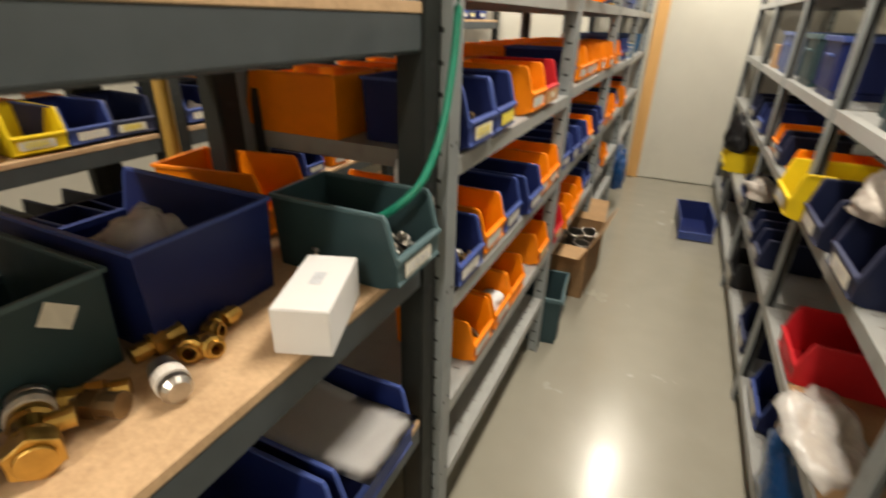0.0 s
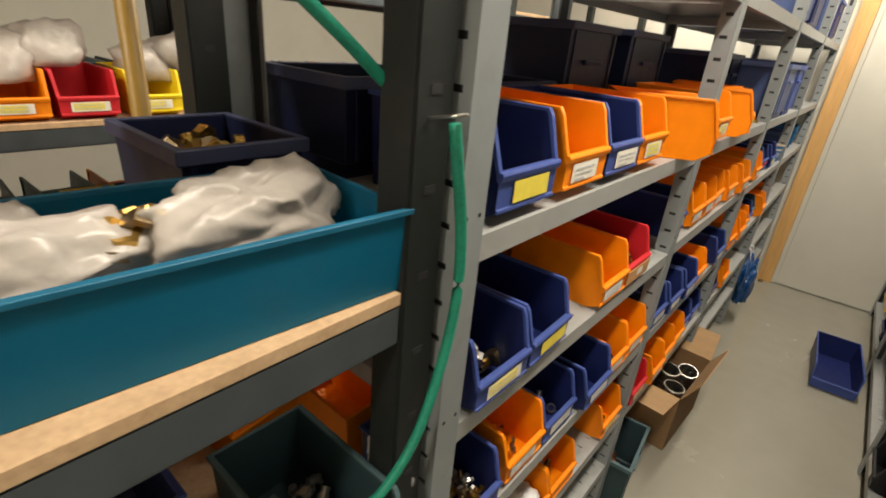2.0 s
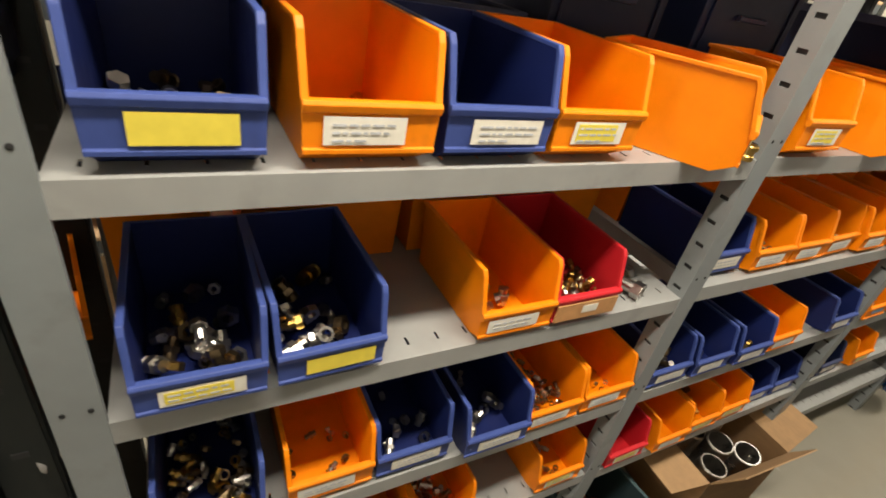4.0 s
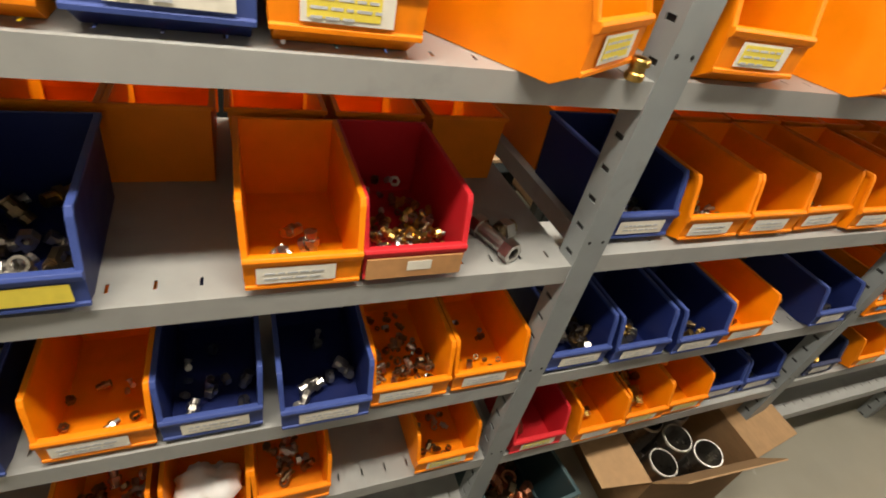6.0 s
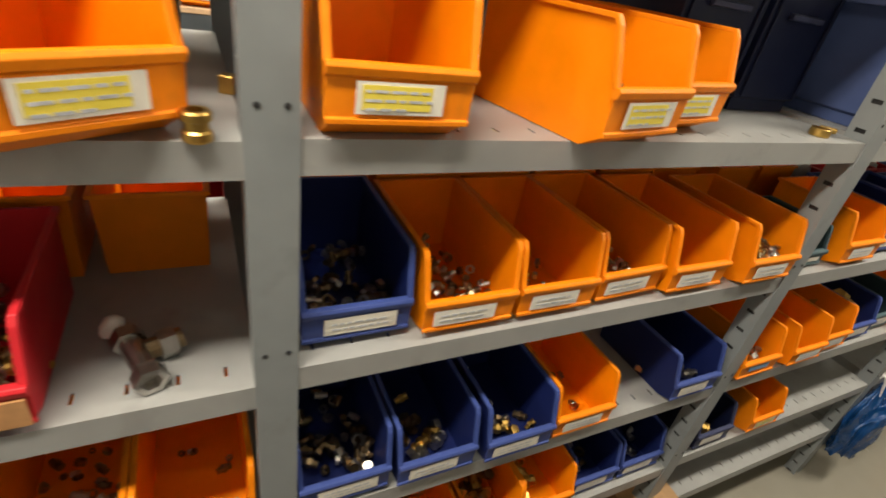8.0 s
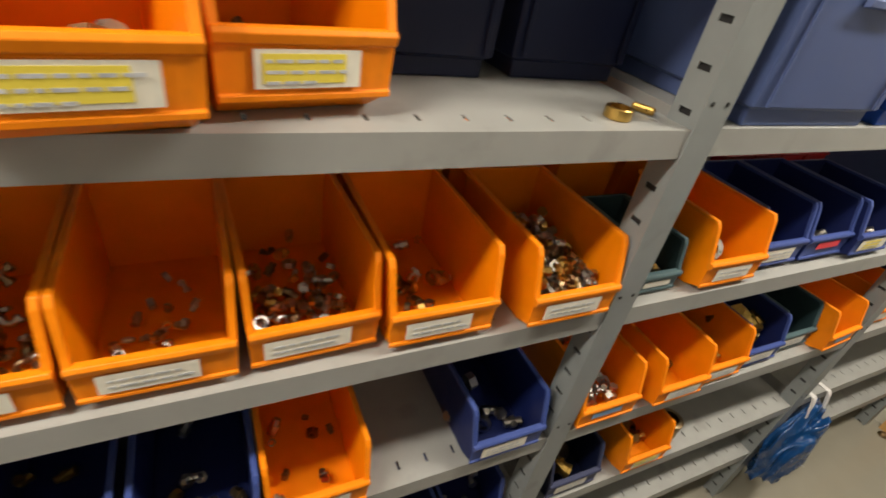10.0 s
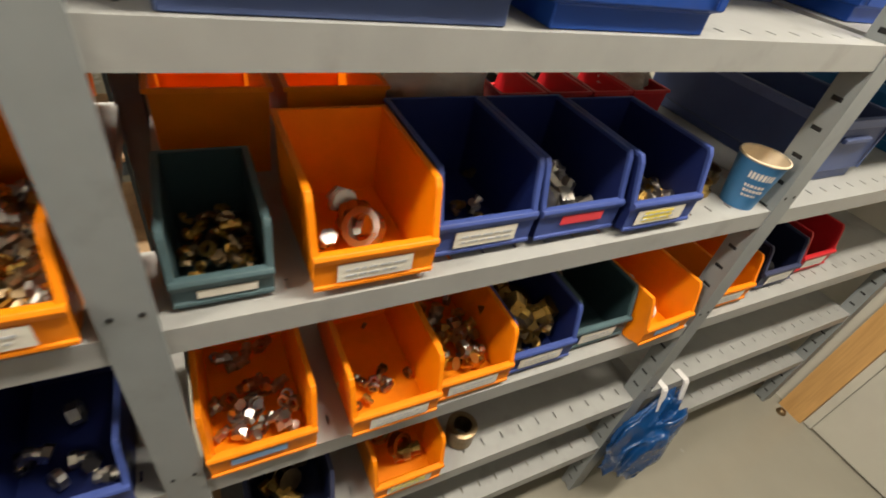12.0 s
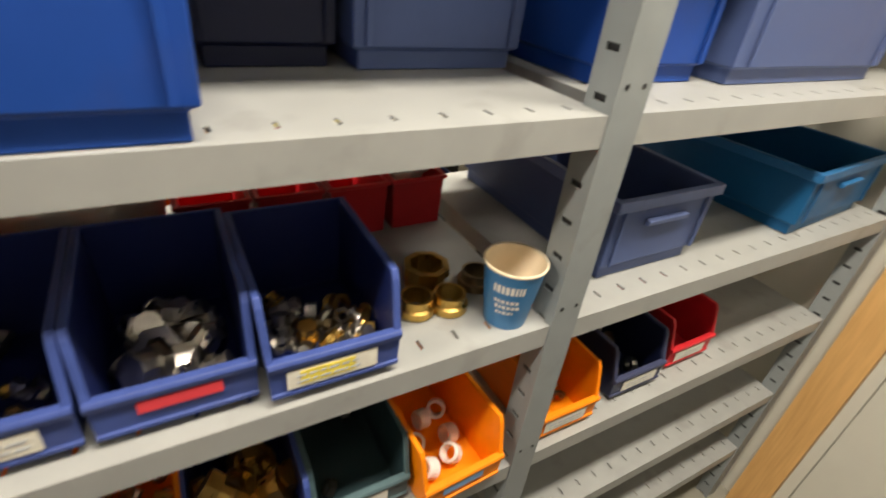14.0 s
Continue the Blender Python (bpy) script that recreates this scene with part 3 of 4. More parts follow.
# ---------------------------------------------------------------- totes, bags, boxes
def tote(x, y, z, w, l, h, colour, turn=0.0, text="", group="plastic totes"):
    """Straight-walled stacking tote: stepped foot, body, rim and a grip in the end. Front centre at x, y."""
    t = thing("tote", pose(x, y, z + 0.0008, 0, 0, turn), text or f"{TONES[colour]} plastic tote box on a steel shelf", "tote box", group)
    hw, th = w / 2, 0.004
    bm = bmesh.new()
    foot = 0.022
    prof = [(0.010, 0), (0.010, foot), (0.002, foot + 0.004), (0.0, h)]
    rows = []
    for inset, zz in prof:
        rows.append([bm.verts.new(p) for p in ((-inset, -hw + inset, zz), (-inset, hw - inset, zz), (-l + inset, hw - inset, zz), (-l + inset, -hw + inset, zz))])
    bm.faces.new(rows[0][::-1])
    for a, b in zip(rows, rows[1:]):
        for k in range(4):
            bm.faces.new((a[k], a[(k + 1) % 4], b[(k + 1) % 4], b[k]))
    bmesh.ops.recalc_face_normals(bm, faces=bm.faces)
    bmesh.ops.solidify(bm, geom=bm.faces[:], thickness=th)
    part("body", bm, PLASTIC[colour], t, bevel=0.0012)
    bm = bmesh.new()
    o = [[bm.verts.new(p) for p in ((e, -hw - e, zz), (e, hw + e, zz), (-l - e, hw + e, zz), (-l - e, -hw - e, zz))]
         for e, zz in ((0.007, h - 0.016), (0.007, h + 0.002), (-0.005, h + 0.002), (-0.0005, h - 0.016))]
    for a, b in zip(o, o[1:] + o[:1]):
        for k in range(4):
            bm.faces.new((a[k], a[(k + 1) % 4], b[(k + 1) % 4], b[k]))
    part("rim", bm, LIT_RIM[colour], t, bevel=0.0012)
    bm = bmesh.new()
    gz = h * 0.66
    prism(bm, [(0.001, gz), (0.009, gz + 0.002), (0.010, gz + 0.010), (0.001, gz + 0.012)], -min(0.045, w * 0.3), min(0.045, w * 0.3))
    part("grip", bm, LIT_RIM[colour], t, bevel=0.0008)
    for ry in (-0.42, 0.42):
        bm = bmesh.new()
        box(bm, 0.0005, 0.0035, ry * w - 0.003, ry * w + 0.003, foot + 0.006, h - 0.018)
        part("rib", bm, PLASTIC[colour], t, bevel=0.0006)
    return t


def crumpled(name, x, y, z, sx, sy, sz, mat, label, category, seed=0, rough=0.45, turn=0.0, detail=4):
    """A crumpled bag or wad: a ball pushed in and out by noise, flat below."""
    bm = bmesh.new()
    bmesh.ops.create_icosphere(bm, subdivisions=detail, radius=1.0)
    off = Vector((seed * 3.1, seed * 1.7, seed * 0.9))
    for v in bm.verts:
        d = v.co.normalized()
        fold = 1 - abs(noise.noise(d * 1.9 + off * 1.3)) * 2.2
        r = 0.95 + rough * noise.noise(d * 1.2 + off) + rough * 0.45 * fold * abs(fold) + rough * 0.10 * noise.noise(d * 4.5 + off)
        v.co = Vector((d.x * r * sx, d.y * r * sy, max(-0.55, d.z * r) * sz))
    low = min(v.co.z for v in bm.verts)
    for v in bm.verts:
        v.co.z -= low
    ob = part(name, bm, mat)
    for i, p in enumerate(ob.data.polygons):
        p.use_smooth = True
    ob.matrix_basis = pose(x, y, z + 0.001, 0, 0, turn)
    return tagged(ob, label, category)


def carton(name, x0, x1, y0, y1, z, h, mat, label, turn=0.0, slip=True):
    t = thing(name, pose((x0 + x1) / 2, (y0 + y1) / 2, z + 0.0006, 0, 0, turn), label, "box")
    a, b = (x1 - x0) / 2, (y1 - y0) / 2
    bm = bmesh.new()
    box(bm, -a, a, -b, b, 0, h)
    part("body", bm, mat, t, bevel=0.0015, segments=2)
    if slip:
        bm = bmesh.new()
        box(bm, -a * 0.25, a * 0.2, -b * 0.15, b * 0.3, h + 0.0002, h + 0.0007)
        part("label_card", bm, M_INK, t, "small grey printed label")
    return t


def turned(name, x, y, z, profile, mat, label, category="fitting", rot=(0, 0, 0), sides=24, hole=0.0, group=""):
    bm = bmesh.new()
    pr = list(profile)
    if hole:
        pr = pr + [(hole, pr[-1][1]), (hole, pr[0][1]), pr[0]]
    ring(bm, pr, sides, close=not hole)
    bmesh.ops.remove_doubles(bm, verts=bm.verts[:], dist=1e-6)
    ob = part(name, bm, mat, smooth=False)
    ob.matrix_basis = pose(x, y, z, *rot)
    return tagged(ob, label, category, group)


# totes on the upper shelf of bays 2 to 4
tote(-0.155, 1.720, 1.388, 0.185, 0.33, 0.24, "navy")
tote(-0.165, 1.935, 1.388, 0.185, 0.32, 0.24, "navy")
tote(0.001, 2.226, 1.390, 0.285, 0.40, 0.22, "slate")
tote(0.000, 2.508, 1.390, 0.224, 0.40, 0.22, "royal")
tote(-0.215, 2.705, 1.390, 0.150, 0.28, 0.22, "navy")
tote(-0.196, 2.905, 1.390, 0.230, 0.29, 0.22, "slate")
tote(-0.105, 3.175, 1.390, 0.215, 0.38, 0.22, "royal")
tote(-0.080, 3.530, 1.390, 0.440, 0.40, 0.24, "slate")
tote(-0.058, 3.250, 1.100, 0.225, 0.42, 0.140, "slate", text="slate blue plastic tote with grip on a steel shelf")
tote(-0.045, 3.800, 1.100, 0.33, 0.42, 0.135, "azure", 4, text="bright azure blue plastic tote on a steel shelf")
for ty, tw, th in ((0.83, 0.26, 0.27), (1.21, 0.30, 0.27), (0.50, 0.30, 0.14), (0.18, 0.25, 0.15)):
    tote(-0.265, ty, 1.385 if ty < 1 else 1.388, tw, 0.21, th, "navy", text="dark navy plastic tote at the rear of the shelf")
for ty, col in ((2.25, "slate"), (2.62, "blue"), (3.25, "slate"), (3.62, "blue"), (1.3, "navy"), (0.35, "navy")):
    tote(-0.03, ty, 1.765, 0.26, 0.40, 0.22, col)
carton("carton", -0.47, -0.30, 1.62, 1.80, 1.765, 0.16, M_WHITEBOX, "white cardboard carton on the top shelf", slip=False)

# small green bin, cup and loose brass on the shelves
storage_bin(-0.022, 2.108, 1.103, "green", "white", "small", text="small grey-green open-fronted bin with label on a shelf")
heap("fittings_heap", -0.028, 2.108, 1.103, 0.085, 0.14, 26, GOLD, 0.009, 0, 0.03, seed=91)


def paper_cup(x, y, z):
    c = thing("paper_cup", pose(x, y, z + 0.0005, 0, 0, -42), "blue printed paper coffee cup standing on a steel shelf", "paper cup")
    bm = bmesh.new()
    ring(bm, [(0.0285, 0.0), (0.0290, 0.003), (0.0405, 0.092)], 40, close=False)
    part("body", bm, M_CUP, c, "blue printed cup wall", smooth=True)
    bm = bmesh.new()
    ring(bm, [(0.0398, 0.092), (0.0282, 0.008), (0.001, 0.008)], 40, close=False)
    part("lining", bm, M_CUPIN, c, "cream paper lining", smooth=True)
    bm = bmesh.new()
    ring(bm, [(0.0397, 0.0905), (0.0415, 0.0900), (0.0424, 0.0920), (0.0415, 0.0940), (0.0397, 0.0936)], 40, close=False)
    part("rim", bm, M_CUPIN, c, "rolled cream rim", smooth=True)
    rr = random.Random(3)
    for k, (zz, hh, a0, a1) in enumerate(((0.062, 0.012, -0.55, 0.55), (0.046, 0.005, -0.5, 0.45), (0.037, 0.005, -0.45, 0.5), (0.028, 0.004, -0.4, 0.3))):
        a = a0
        while a < a1:
            b = min(a1, a + rr.uniform(0.09, 0.17))
            bm = bmesh.new()
            q = [[bm.verts.new(((0.0287 + 0.0118 * (zq / 0.092) + off) * math.cos(an), (0.0287 + 0.0118 * (zq / 0.092) + off) * math.sin(an), zq))
                  for an in (a, b - 0.02) for zq in (zz, zz + hh)] for off in (0.0004, 0.0009)]
            for f in ((0, 1, 3, 2),):
                bm.faces.new([q[1][i] for i in f])
                bm.faces.new([q[0][i] for i in f[::-1]])
            part("print_bar", bm, M_WHITEPL, c)
            a = b + 0.025


paper_cup(-0.043, 2.953, 1.103)
RINGP = [(0.024, 0), (0.026, 0.002), (0.026, 0.012), (0.022, 0.014), (0.022, 0.026)]
turned("brass_ring", -0.150, 2.885, 1.1035, [(0.030, 0), (0.032, 0.003), (0.028, 0.006), (0.028, 0.020), (0.034, 0.022), (0.034, 0.034)], M_BRASS, "large polished brass coupling ring on a steel shelf", hole=0.025, group="brass rings", sides=8)
turned("brass_ring", -0.098, 2.845, 1.1035, RINGP, M_BRASS, "brass coupling ring lying on a steel shelf", hole=0.018, group="brass rings")
turned("brass_ring", -0.088, 2.890, 1.1035, RINGP, M_BRASS, "brass coupling ring lying on a steel shelf", hole=0.018, group="brass rings")
turned("brass_ring", -0.120, 2.952, 1.1035, RINGP, M_DULL, "dull brass coupling ring lying on a steel shelf", hole=0.018, group="brass rings")
turned("brass_nipple", -0.004, 0.966, 1.3855, [(0.011, 0), (0.012, 0.002), (0.012, 0.008), (0.010, 0.010), (0.010, 0.017), (0.0125, 0.018), (0.0125, 0.024), (0.011, 0.026)], M_BRASS, "short threaded brass nipple standing on the shelf", hole=0.007)
turned("brass_ring", -0.039, 1.917, 1.3885, [(0.015, 0), (0.016, 0.001), (0.016, 0.012), (0.015, 0.013)], M_BRASS, "thin brass ring lying on the shelf", hole=0.012)
turned("brass_pin", -0.068, 1.965, 1.3935, [(0.004, 0), (0.005, 0.002), (0.005, 0.026), (0.003, 0.028)], M_BRASS, "small brass pin lying on the shelf", rot=(0, 90, 30), sides=10)
turned("brass_block", -0.150, 1.000, 1.3855, [(0.010, 0), (0.011, 0.001), (0.011, 0.018), (0.010, 0.019)], M_BRASS, "small brass block on the shelf", rot=(0, 0, 20), sides=4)
turned("brass_coupling", -0.065, 2.525, 0.5105, [(0.030, 0), (0.032, 0.004), (0.030, 0.03), (0.033, 0.032), (0.033, 0.05), (0.026, 0.052)], M_DULL, "dull brass coupling standing on a shelf", hole=0.02)
tee = thing("pipe_fitting", pose(-0.066, 0.882, 1.0885, 0, 0, 20), "dull metal tee fitting wrapped with white tape on a shelf", "fitting")
bm = bmesh.new()
pipe(bm, [(0.035, 0, 0.018), (-0.045, 0, 0.018)], 0.0125, 14)
part("body", bm, M_STEELFIT, tee)
bm = bmesh.new()
pipe(bm, [(-0.005, 0.010, 0.018), (-0.005, 0.050, 0.020)], 0.0125, 14)
part("branch", bm, M_DULL, tee)
for k, (nx, ny, rz) in enumerate(((0.030, 0, 90), (-0.042, 0, 90), (-0.005, 0.042, 0))):
    bm = bmesh.new()
    nut(bm, pose(nx, ny, 0.018, 90, 0, rz), 0.018, 0.018, 0.62)
    part("nut", bm, M_STEELFIT, tee)
crumpled("thread_tape", -0.121, 0.854, 1.0965, 0.014, 0.014, 0.018, M_WHITEPL, "wad of white thread tape on a fitting", "thread tape", 4, 0.3, detail=2)
for k, (dx, dy, dz, rx) in enumerate(((-0.04, -0.03, 0.0, 60), (-0.05, 0.015, 0.0, 40), (-0.085, 0.03, 0.0, 70), (-0.09, -0.03, 0.0, 20), (-0.13, 0.0, 0.0, 80), (-0.14, 0.035, 0.0, 30))):
    turned("plastic_ring", dx, 2.893 + dy, 0.822 + dz, [(0.015, -0.011), (0.017, -0.009), (0.017, 0.009), (0.015, 0.011)], M_WHITEPL, "white plastic pipe sleeve lying in an orange bin", rot=(rx, 10 * k, 0), hole=0.012, sides=16, group="plastic sleeves")
crumpled("paper_wad", -0.06, 0.429, 0.508, 0.045, 0.05, 0.05, M_WHITEBOX, "crumpled white paper lying in an orange bin", "paper", 5, 0.5)
crumpled("plastic_bag", -0.345, 2.475, 1.103, 0.045, 0.085, 0.105, M_WHITEPL, "crumpled milky plastic bag at the rear of a shelf", "plastic bag", 7, 0.5)
crumpled("plastic_bag", -0.38, 2.945, 1.165, 0.04, 0.05, 0.035, M_FILM, "small milky plastic bag over red bins", "plastic bag", 8, 0.5)

# blue bag, carton and bin under and before the lower shelves
bag = crumpled("carrier_bag", 0.030, 3.130, 0.160, 0.045, 0.125, 0.200, M_BLUEBAG, "crumpled dark blue carrier bag hanging from a shelf", "carrier bag", 2, 0.42, detail=5)
for dy in (-0.03, 0.05):
    bm = bmesh.new()
    prism(bm, [(-0.062, 0.3625), (-0.026, 0.3625), (-0.020, 0.355), (-0.004, 0.288), (-0.008, 0.286), (-0.0255, 0.353), (-0.0305, 0.3605), (-0.062, 0.3605)], dy - 0.009, dy + 0.009)
    part("handle", bm, M_WHITEBOX, bag, "white strap handle hooked over the shelf")

box_c = thing("open_carton", pose(-0.075, 1.765, 0.0006, 0, 0, -3), "open brown corrugated carton with flaps out on the floor", "box")
a, b, hh = 0.17, 0.205, 0.29
bm = bmesh.new()
lower = [bm.verts.new(p) for p in ((-a, -b, 0), (a, -b, 0), (a, b, 0), (-a, b, 0))]
upper = [bm.verts.new(p) for p in ((-a, -b, hh), (a, -b, hh), (a, b, hh), (-a, b, hh))]
bm.faces.new(lower[::-1])
for k in range(4):
    bm.faces.new((lower[k], lower[(k + 1) % 4], upper[(k + 1) % 4], upper[k]))
bmesh.ops.solidify(bm, geom=bm.faces[:], thickness=0.004)
part("body", bm, M_CARD, box_c)


def flap(p0, p1, out, length, thick=0.004, skew=0.0):
    p0, p1, out = Vector(p0), Vector(p1), Vector(out).normalized()
    along = (p1 - p0).normalized()
    q0, q1 = p0 + out * length + along * skew, p1 + out * length - along * skew
    bm = bmesh.new()
    nrm = along.cross(out).normalized() * thick
    lo = [bm.verts.new(v) for v in (p0, p1, q1, q0)]
    hi = [bm.verts.new(v + nrm) for v in (p0, p1, q1, q0)]
    bm.faces.new(lo)
    bm.faces.new(hi[::-1])
    for k in range(4):
        bm.faces.new((lo[k], hi[k], hi[(k + 1) % 4], lo[(k + 1) % 4]))
    return part("flap", bm, M_CARD, box_c)


flap((-a, -b, hh), (a, -b, hh), (0.0, -1, 0.06), 0.17, skew=0.01)
flap((a, -b, hh), (a, b, hh), (0.35, 0, 0.65), 0.12, skew=0.02)
flap((a, b, hh), (-a, b, hh), (0, 1, 0.9), 0.14, skew=0.01)
for k, (cx, cy) in enumerate(((0.02, 1.64), (-0.03, 1.75), (0.03, 1.86), (-0.11, 1.68), (-0.13, 1.84))):
    turned("steel_can", cx, cy, 0.075 + 0.02 * (k % 2), [(0.045, 0), (0.047, 0.003), (0.047, 0.20), (0.044, 0.205)], M_STEELFIT, "bright steel sleeve standing in an open carton", hole=0.04, rot=(6 * (k % 3), 5, 0), group="steel sleeves")
heap("fittings_heap", 0.07, 1.765, 0.004, 0.30, 0.28, 60, SILVER, 0.03, 0, 0.09, "loose steel parts filling an open carton", seed=55)
tote(0.050, 1.215, 0.0, 0.27, 0.36, 0.235, "green", 6, text="dark grey-green plastic tote on the floor under shelves")
heap("fittings_heap", 0.03, 1.215, 0.004, 0.22, 0.30, 26, [M_COPPER, M_DULL], 0.028, 0, 0.06, "copper fittings lying in a floor tote", seed=61)
turned("cork_stopper", 0.062, 4.03, 0.0, [(0.016, 0), (0.019, 0.004), (0.015, 0.014), (0.006, 0.018)], M_DULL, "small brown knob lying on the floor", "knob")

# ---------------------------------------------------------------- dark racks with chipboard


def rack(x, y0, y1, levels, depth, label, group, face=1, front_gap=0.0):
    r = thing("storage_rack", pose(x, 0, 0, 0, 0, 0), label, "storage rack", group)
    for py in (y0, y1 - 0.058):
        for px in (-0.05, -depth):
            bm = bmesh.new()
            d = 0.05
            box(bm, px, px + d, py, py + 0.056, 0, 2.3)
            part("post", bm, M_BLACKPOST, r, "near-black green painted post", bevel=0.003, segments=2)
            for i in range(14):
                # thin dark plate on the post face, drawing a slot's shade
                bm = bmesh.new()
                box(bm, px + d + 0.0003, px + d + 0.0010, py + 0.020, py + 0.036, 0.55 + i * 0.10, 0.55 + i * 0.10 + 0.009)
                part("slot_shade", bm, M_HOLE_SHADE, r)
    for z in levels:
        for px in (-0.042, -depth + 0.004):
            bm = bmesh.new()
            prism(bm, [(px, z - 0.016), (px + 0.038, z - 0.016), (px + 0.038, z - 0.066), (px + 0.030, z - 0.070), (px, z - 0.070)], y0 + 0.0585, y1 - 0.0585)
            part("beam", bm, M_RACK, r, "dark grey-green beam", bevel=0.002, segments=2)
        bm = bmesh.new()
        box(bm, -depth + 0.002, -0.003, y0 + 0.059, y1 - 0.059, z - 0.0155, z)
        part("board", bm, M_CHIP, r, "raw chipboard shelf", bevel=0.001)
    return r


rack(-0.015, -1.95, -0.008, (0.16, 0.54, 0.935, 1.342, 1.80), 0.50, "dark green-grey steel rack with chipboard shelves", "dark racks")
rack(-1.28, -1.95, 0.43, (0.16, 0.56, 0.93, 1.31, 1.75), 0.50, "dark steel rack with chipboard across the next aisle", "dark racks")
rack(-1.28, 0.434, 1.95, (0.16, 0.56, 0.93, 1.31, 1.75), 0.50, "dark steel rack with chipboard across the next aisle", "dark racks")
rack(-1.28, 1.954, 3.90, (0.16, 0.56, 0.93, 1.31, 1.75), 0.50, "dark steel rack with chipboard across the next aisle", "dark racks")

# upper board of the near rack
storage_bin(-0.148, -0.430, 1.342, "teal", None, "long", -94.5, text="long teal green plastic bin heaped with plastic bags")
crumpled("plastic_bag", -0.128, -0.165, 1.398, 0.048, 0.110, 0.046, M_FILM, "milky plastic bag of parts in a teal bin", "plastic bag", 1, 0.45, 15, 5)
crumpled("plastic_bag", -0.132, -0.365, 1.385, 0.048, 0.085, 0.050, M_FILM, "milky plastic bag of parts in a teal bin", "plastic bag", 3, 0.45, -10, 5)
heap("fittings_heap", -0.075, -0.285, 1.405, 0.07, 0.08, 6, GOLD, 0.016, 0, 0.02, "brass fittings between plastic bags in a teal bin", seed=71)
tote(-0.245, -0.110, 1.342, 0.155, 0.20, 0.120, "navy", text="dark navy plastic tote on a chipboard shelf")
heap("fittings_heap", -0.265, -0.110, 1.40, 0.13, 0.16, 12, GOLD, 0.018, 0, 0.03, "brass parts filling a navy tote", seed=72)
bm = bmesh.new()
pipe(bm, smooth_line([(-0.0520, -0.4990, 1.346), (-0.0530, -0.4980, 1.365), (-0.0560, -0.4960, 1.392), (-0.0640, -0.4990, 1.408), (-0.0820, -0.5060, 1.416), (-0.1020, -0.5130, 1.416)], 3), 0.0135, 20)
for c0, c1 in (((-0.0545, -0.4970, 1.380), (-0.0552, -0.4965, 1.385)), ((-0.0940, -0.5100, 1.416), (-0.0990, -0.5120, 1.416))):
    pipe(bm, [c0, c1], 0.0150, 20)
elb = tagged(part("copper_elbow", bm, M_COPPER, smooth=True), "copper pipe elbow with green cap on a chipboard shelf", "pipe")
bm = bmesh.new()
pipe(bm, [(-0.0520, -0.4995, 1.3425), (-0.0520, -0.4990, 1.349)], 0.0155, 20)
part("cap", bm, M_GREENCAP, elb, "green plastic end cap")
bm = bmesh.new()
pipe(bm, smooth_line([(-0.1030, -0.5130, 1.416), (-0.1360, -0.5270, 1.412), (-0.1760, -0.5470, 1.400), (-0.2160, -0.5720, 1.372)], 3), 0.0145, 18)
pipe(bm, [(-0.1020, -0.5130, 1.416), (-0.1120, -0.5170, 1.415)], 0.0175, 18)
tagged(part("bent_pipe", bm, M_DULL, smooth=True), "dull grey bent metal pipe on a chipboard shelf", "pipe")
tub = thing("plastic_tub", pose(-0.094, -0.541, 1.3425), "small white plastic tub with green lid on chipboard", "tub")
bm = bmesh.new()
box(bm, -0.030, 0.030, -0.030, 0.030, 0, 0.046)
part("body", bm, M_WHITEPL, tub, bevel=0.008, segments=3)
bm = bmesh.new()
box(bm, -0.024, 0.024, -0.024, 0.024, 0.0465, 0.053)
part("lid", bm, M_GREENCAP, tub, "green lid", bevel=0.003, segments=2)
for k, (fx, fy) in enumerate(((-0.084, -0.604), (-0.134, -0.628))):
    turned("bronze_coupling", fx, fy, 1.3735, [(0.022, -0.03), (0.028, -0.024), (0.030, -0.008), (0.030, 0.010), (0.024, 0.016), (0.021, 0.030)], M_DULL, "round bronze pipe coupling lying on chipboard", rot=(90, 0, 65 + 20 * k), hole=0.011, group="bronze couplings")
turned("brass_sleeve", -0.045, -0.682, 1.3425, [(0.027, 0), (0.028, 0.002), (0.028, 0.085), (0.026, 0.087)], M_BRASS, "tall brass sleeve standing on a chipboard shelf", hole=0.022)
crumpled("plastic_bag", -0.22, -0.70, 1.342, 0.09, 0.12, 0.09, M_FILM, "milky plastic bag of parts on chipboard", "plastic bag", 12, 0.5)
crumpled("plastic_bag", -0.30, -0.95, 1.342, 0.10, 0.12, 0.10, M_FILM, "milky plastic bag of parts on chipboard", "plastic bag", 13, 0.5)

# middle board of the near rack
storage_bin(0.020, -0.142, 0.935, "green", "white", "bin", 0, text="dark grey-green open-fronted bin of fittings on chipboard", seed=1)
heap("fittings_heap", 0.010, -0.142, 0.935, 0.128, 0.20, 70, SILVER, 0.010, 0, 0.04, near=0.5, seed=81)
storage_bin(-0.505, -0.372, 0.935, "blue", None, "large", 180, text="royal blue bin with its back to the aisle")
crumpled("plastic_bag", -0.275, -0.385, 0.945, 0.075, 0.075, 0.085, M_FILMCLEAR, "clear plastic bag of parts in a blue bin", "plastic bag", 14, 0.5)
storage_bin(-0.432, -0.562, 0.935, "green", None, "bin", 180, text="dark grey-green bin with its back to the aisle")
bm = bmesh.new()
box(bm, 0.0, 0.0008, -0.017, 0.017, -0.013, 0.013)
tag = tagged(part("paper_tag", bm, M_PAPER), "small square paper tag stuck on a green bin", "tag")
tag.matrix_basis = pose(-0.1965, -0.547, 1.030, -35, -3, 0)
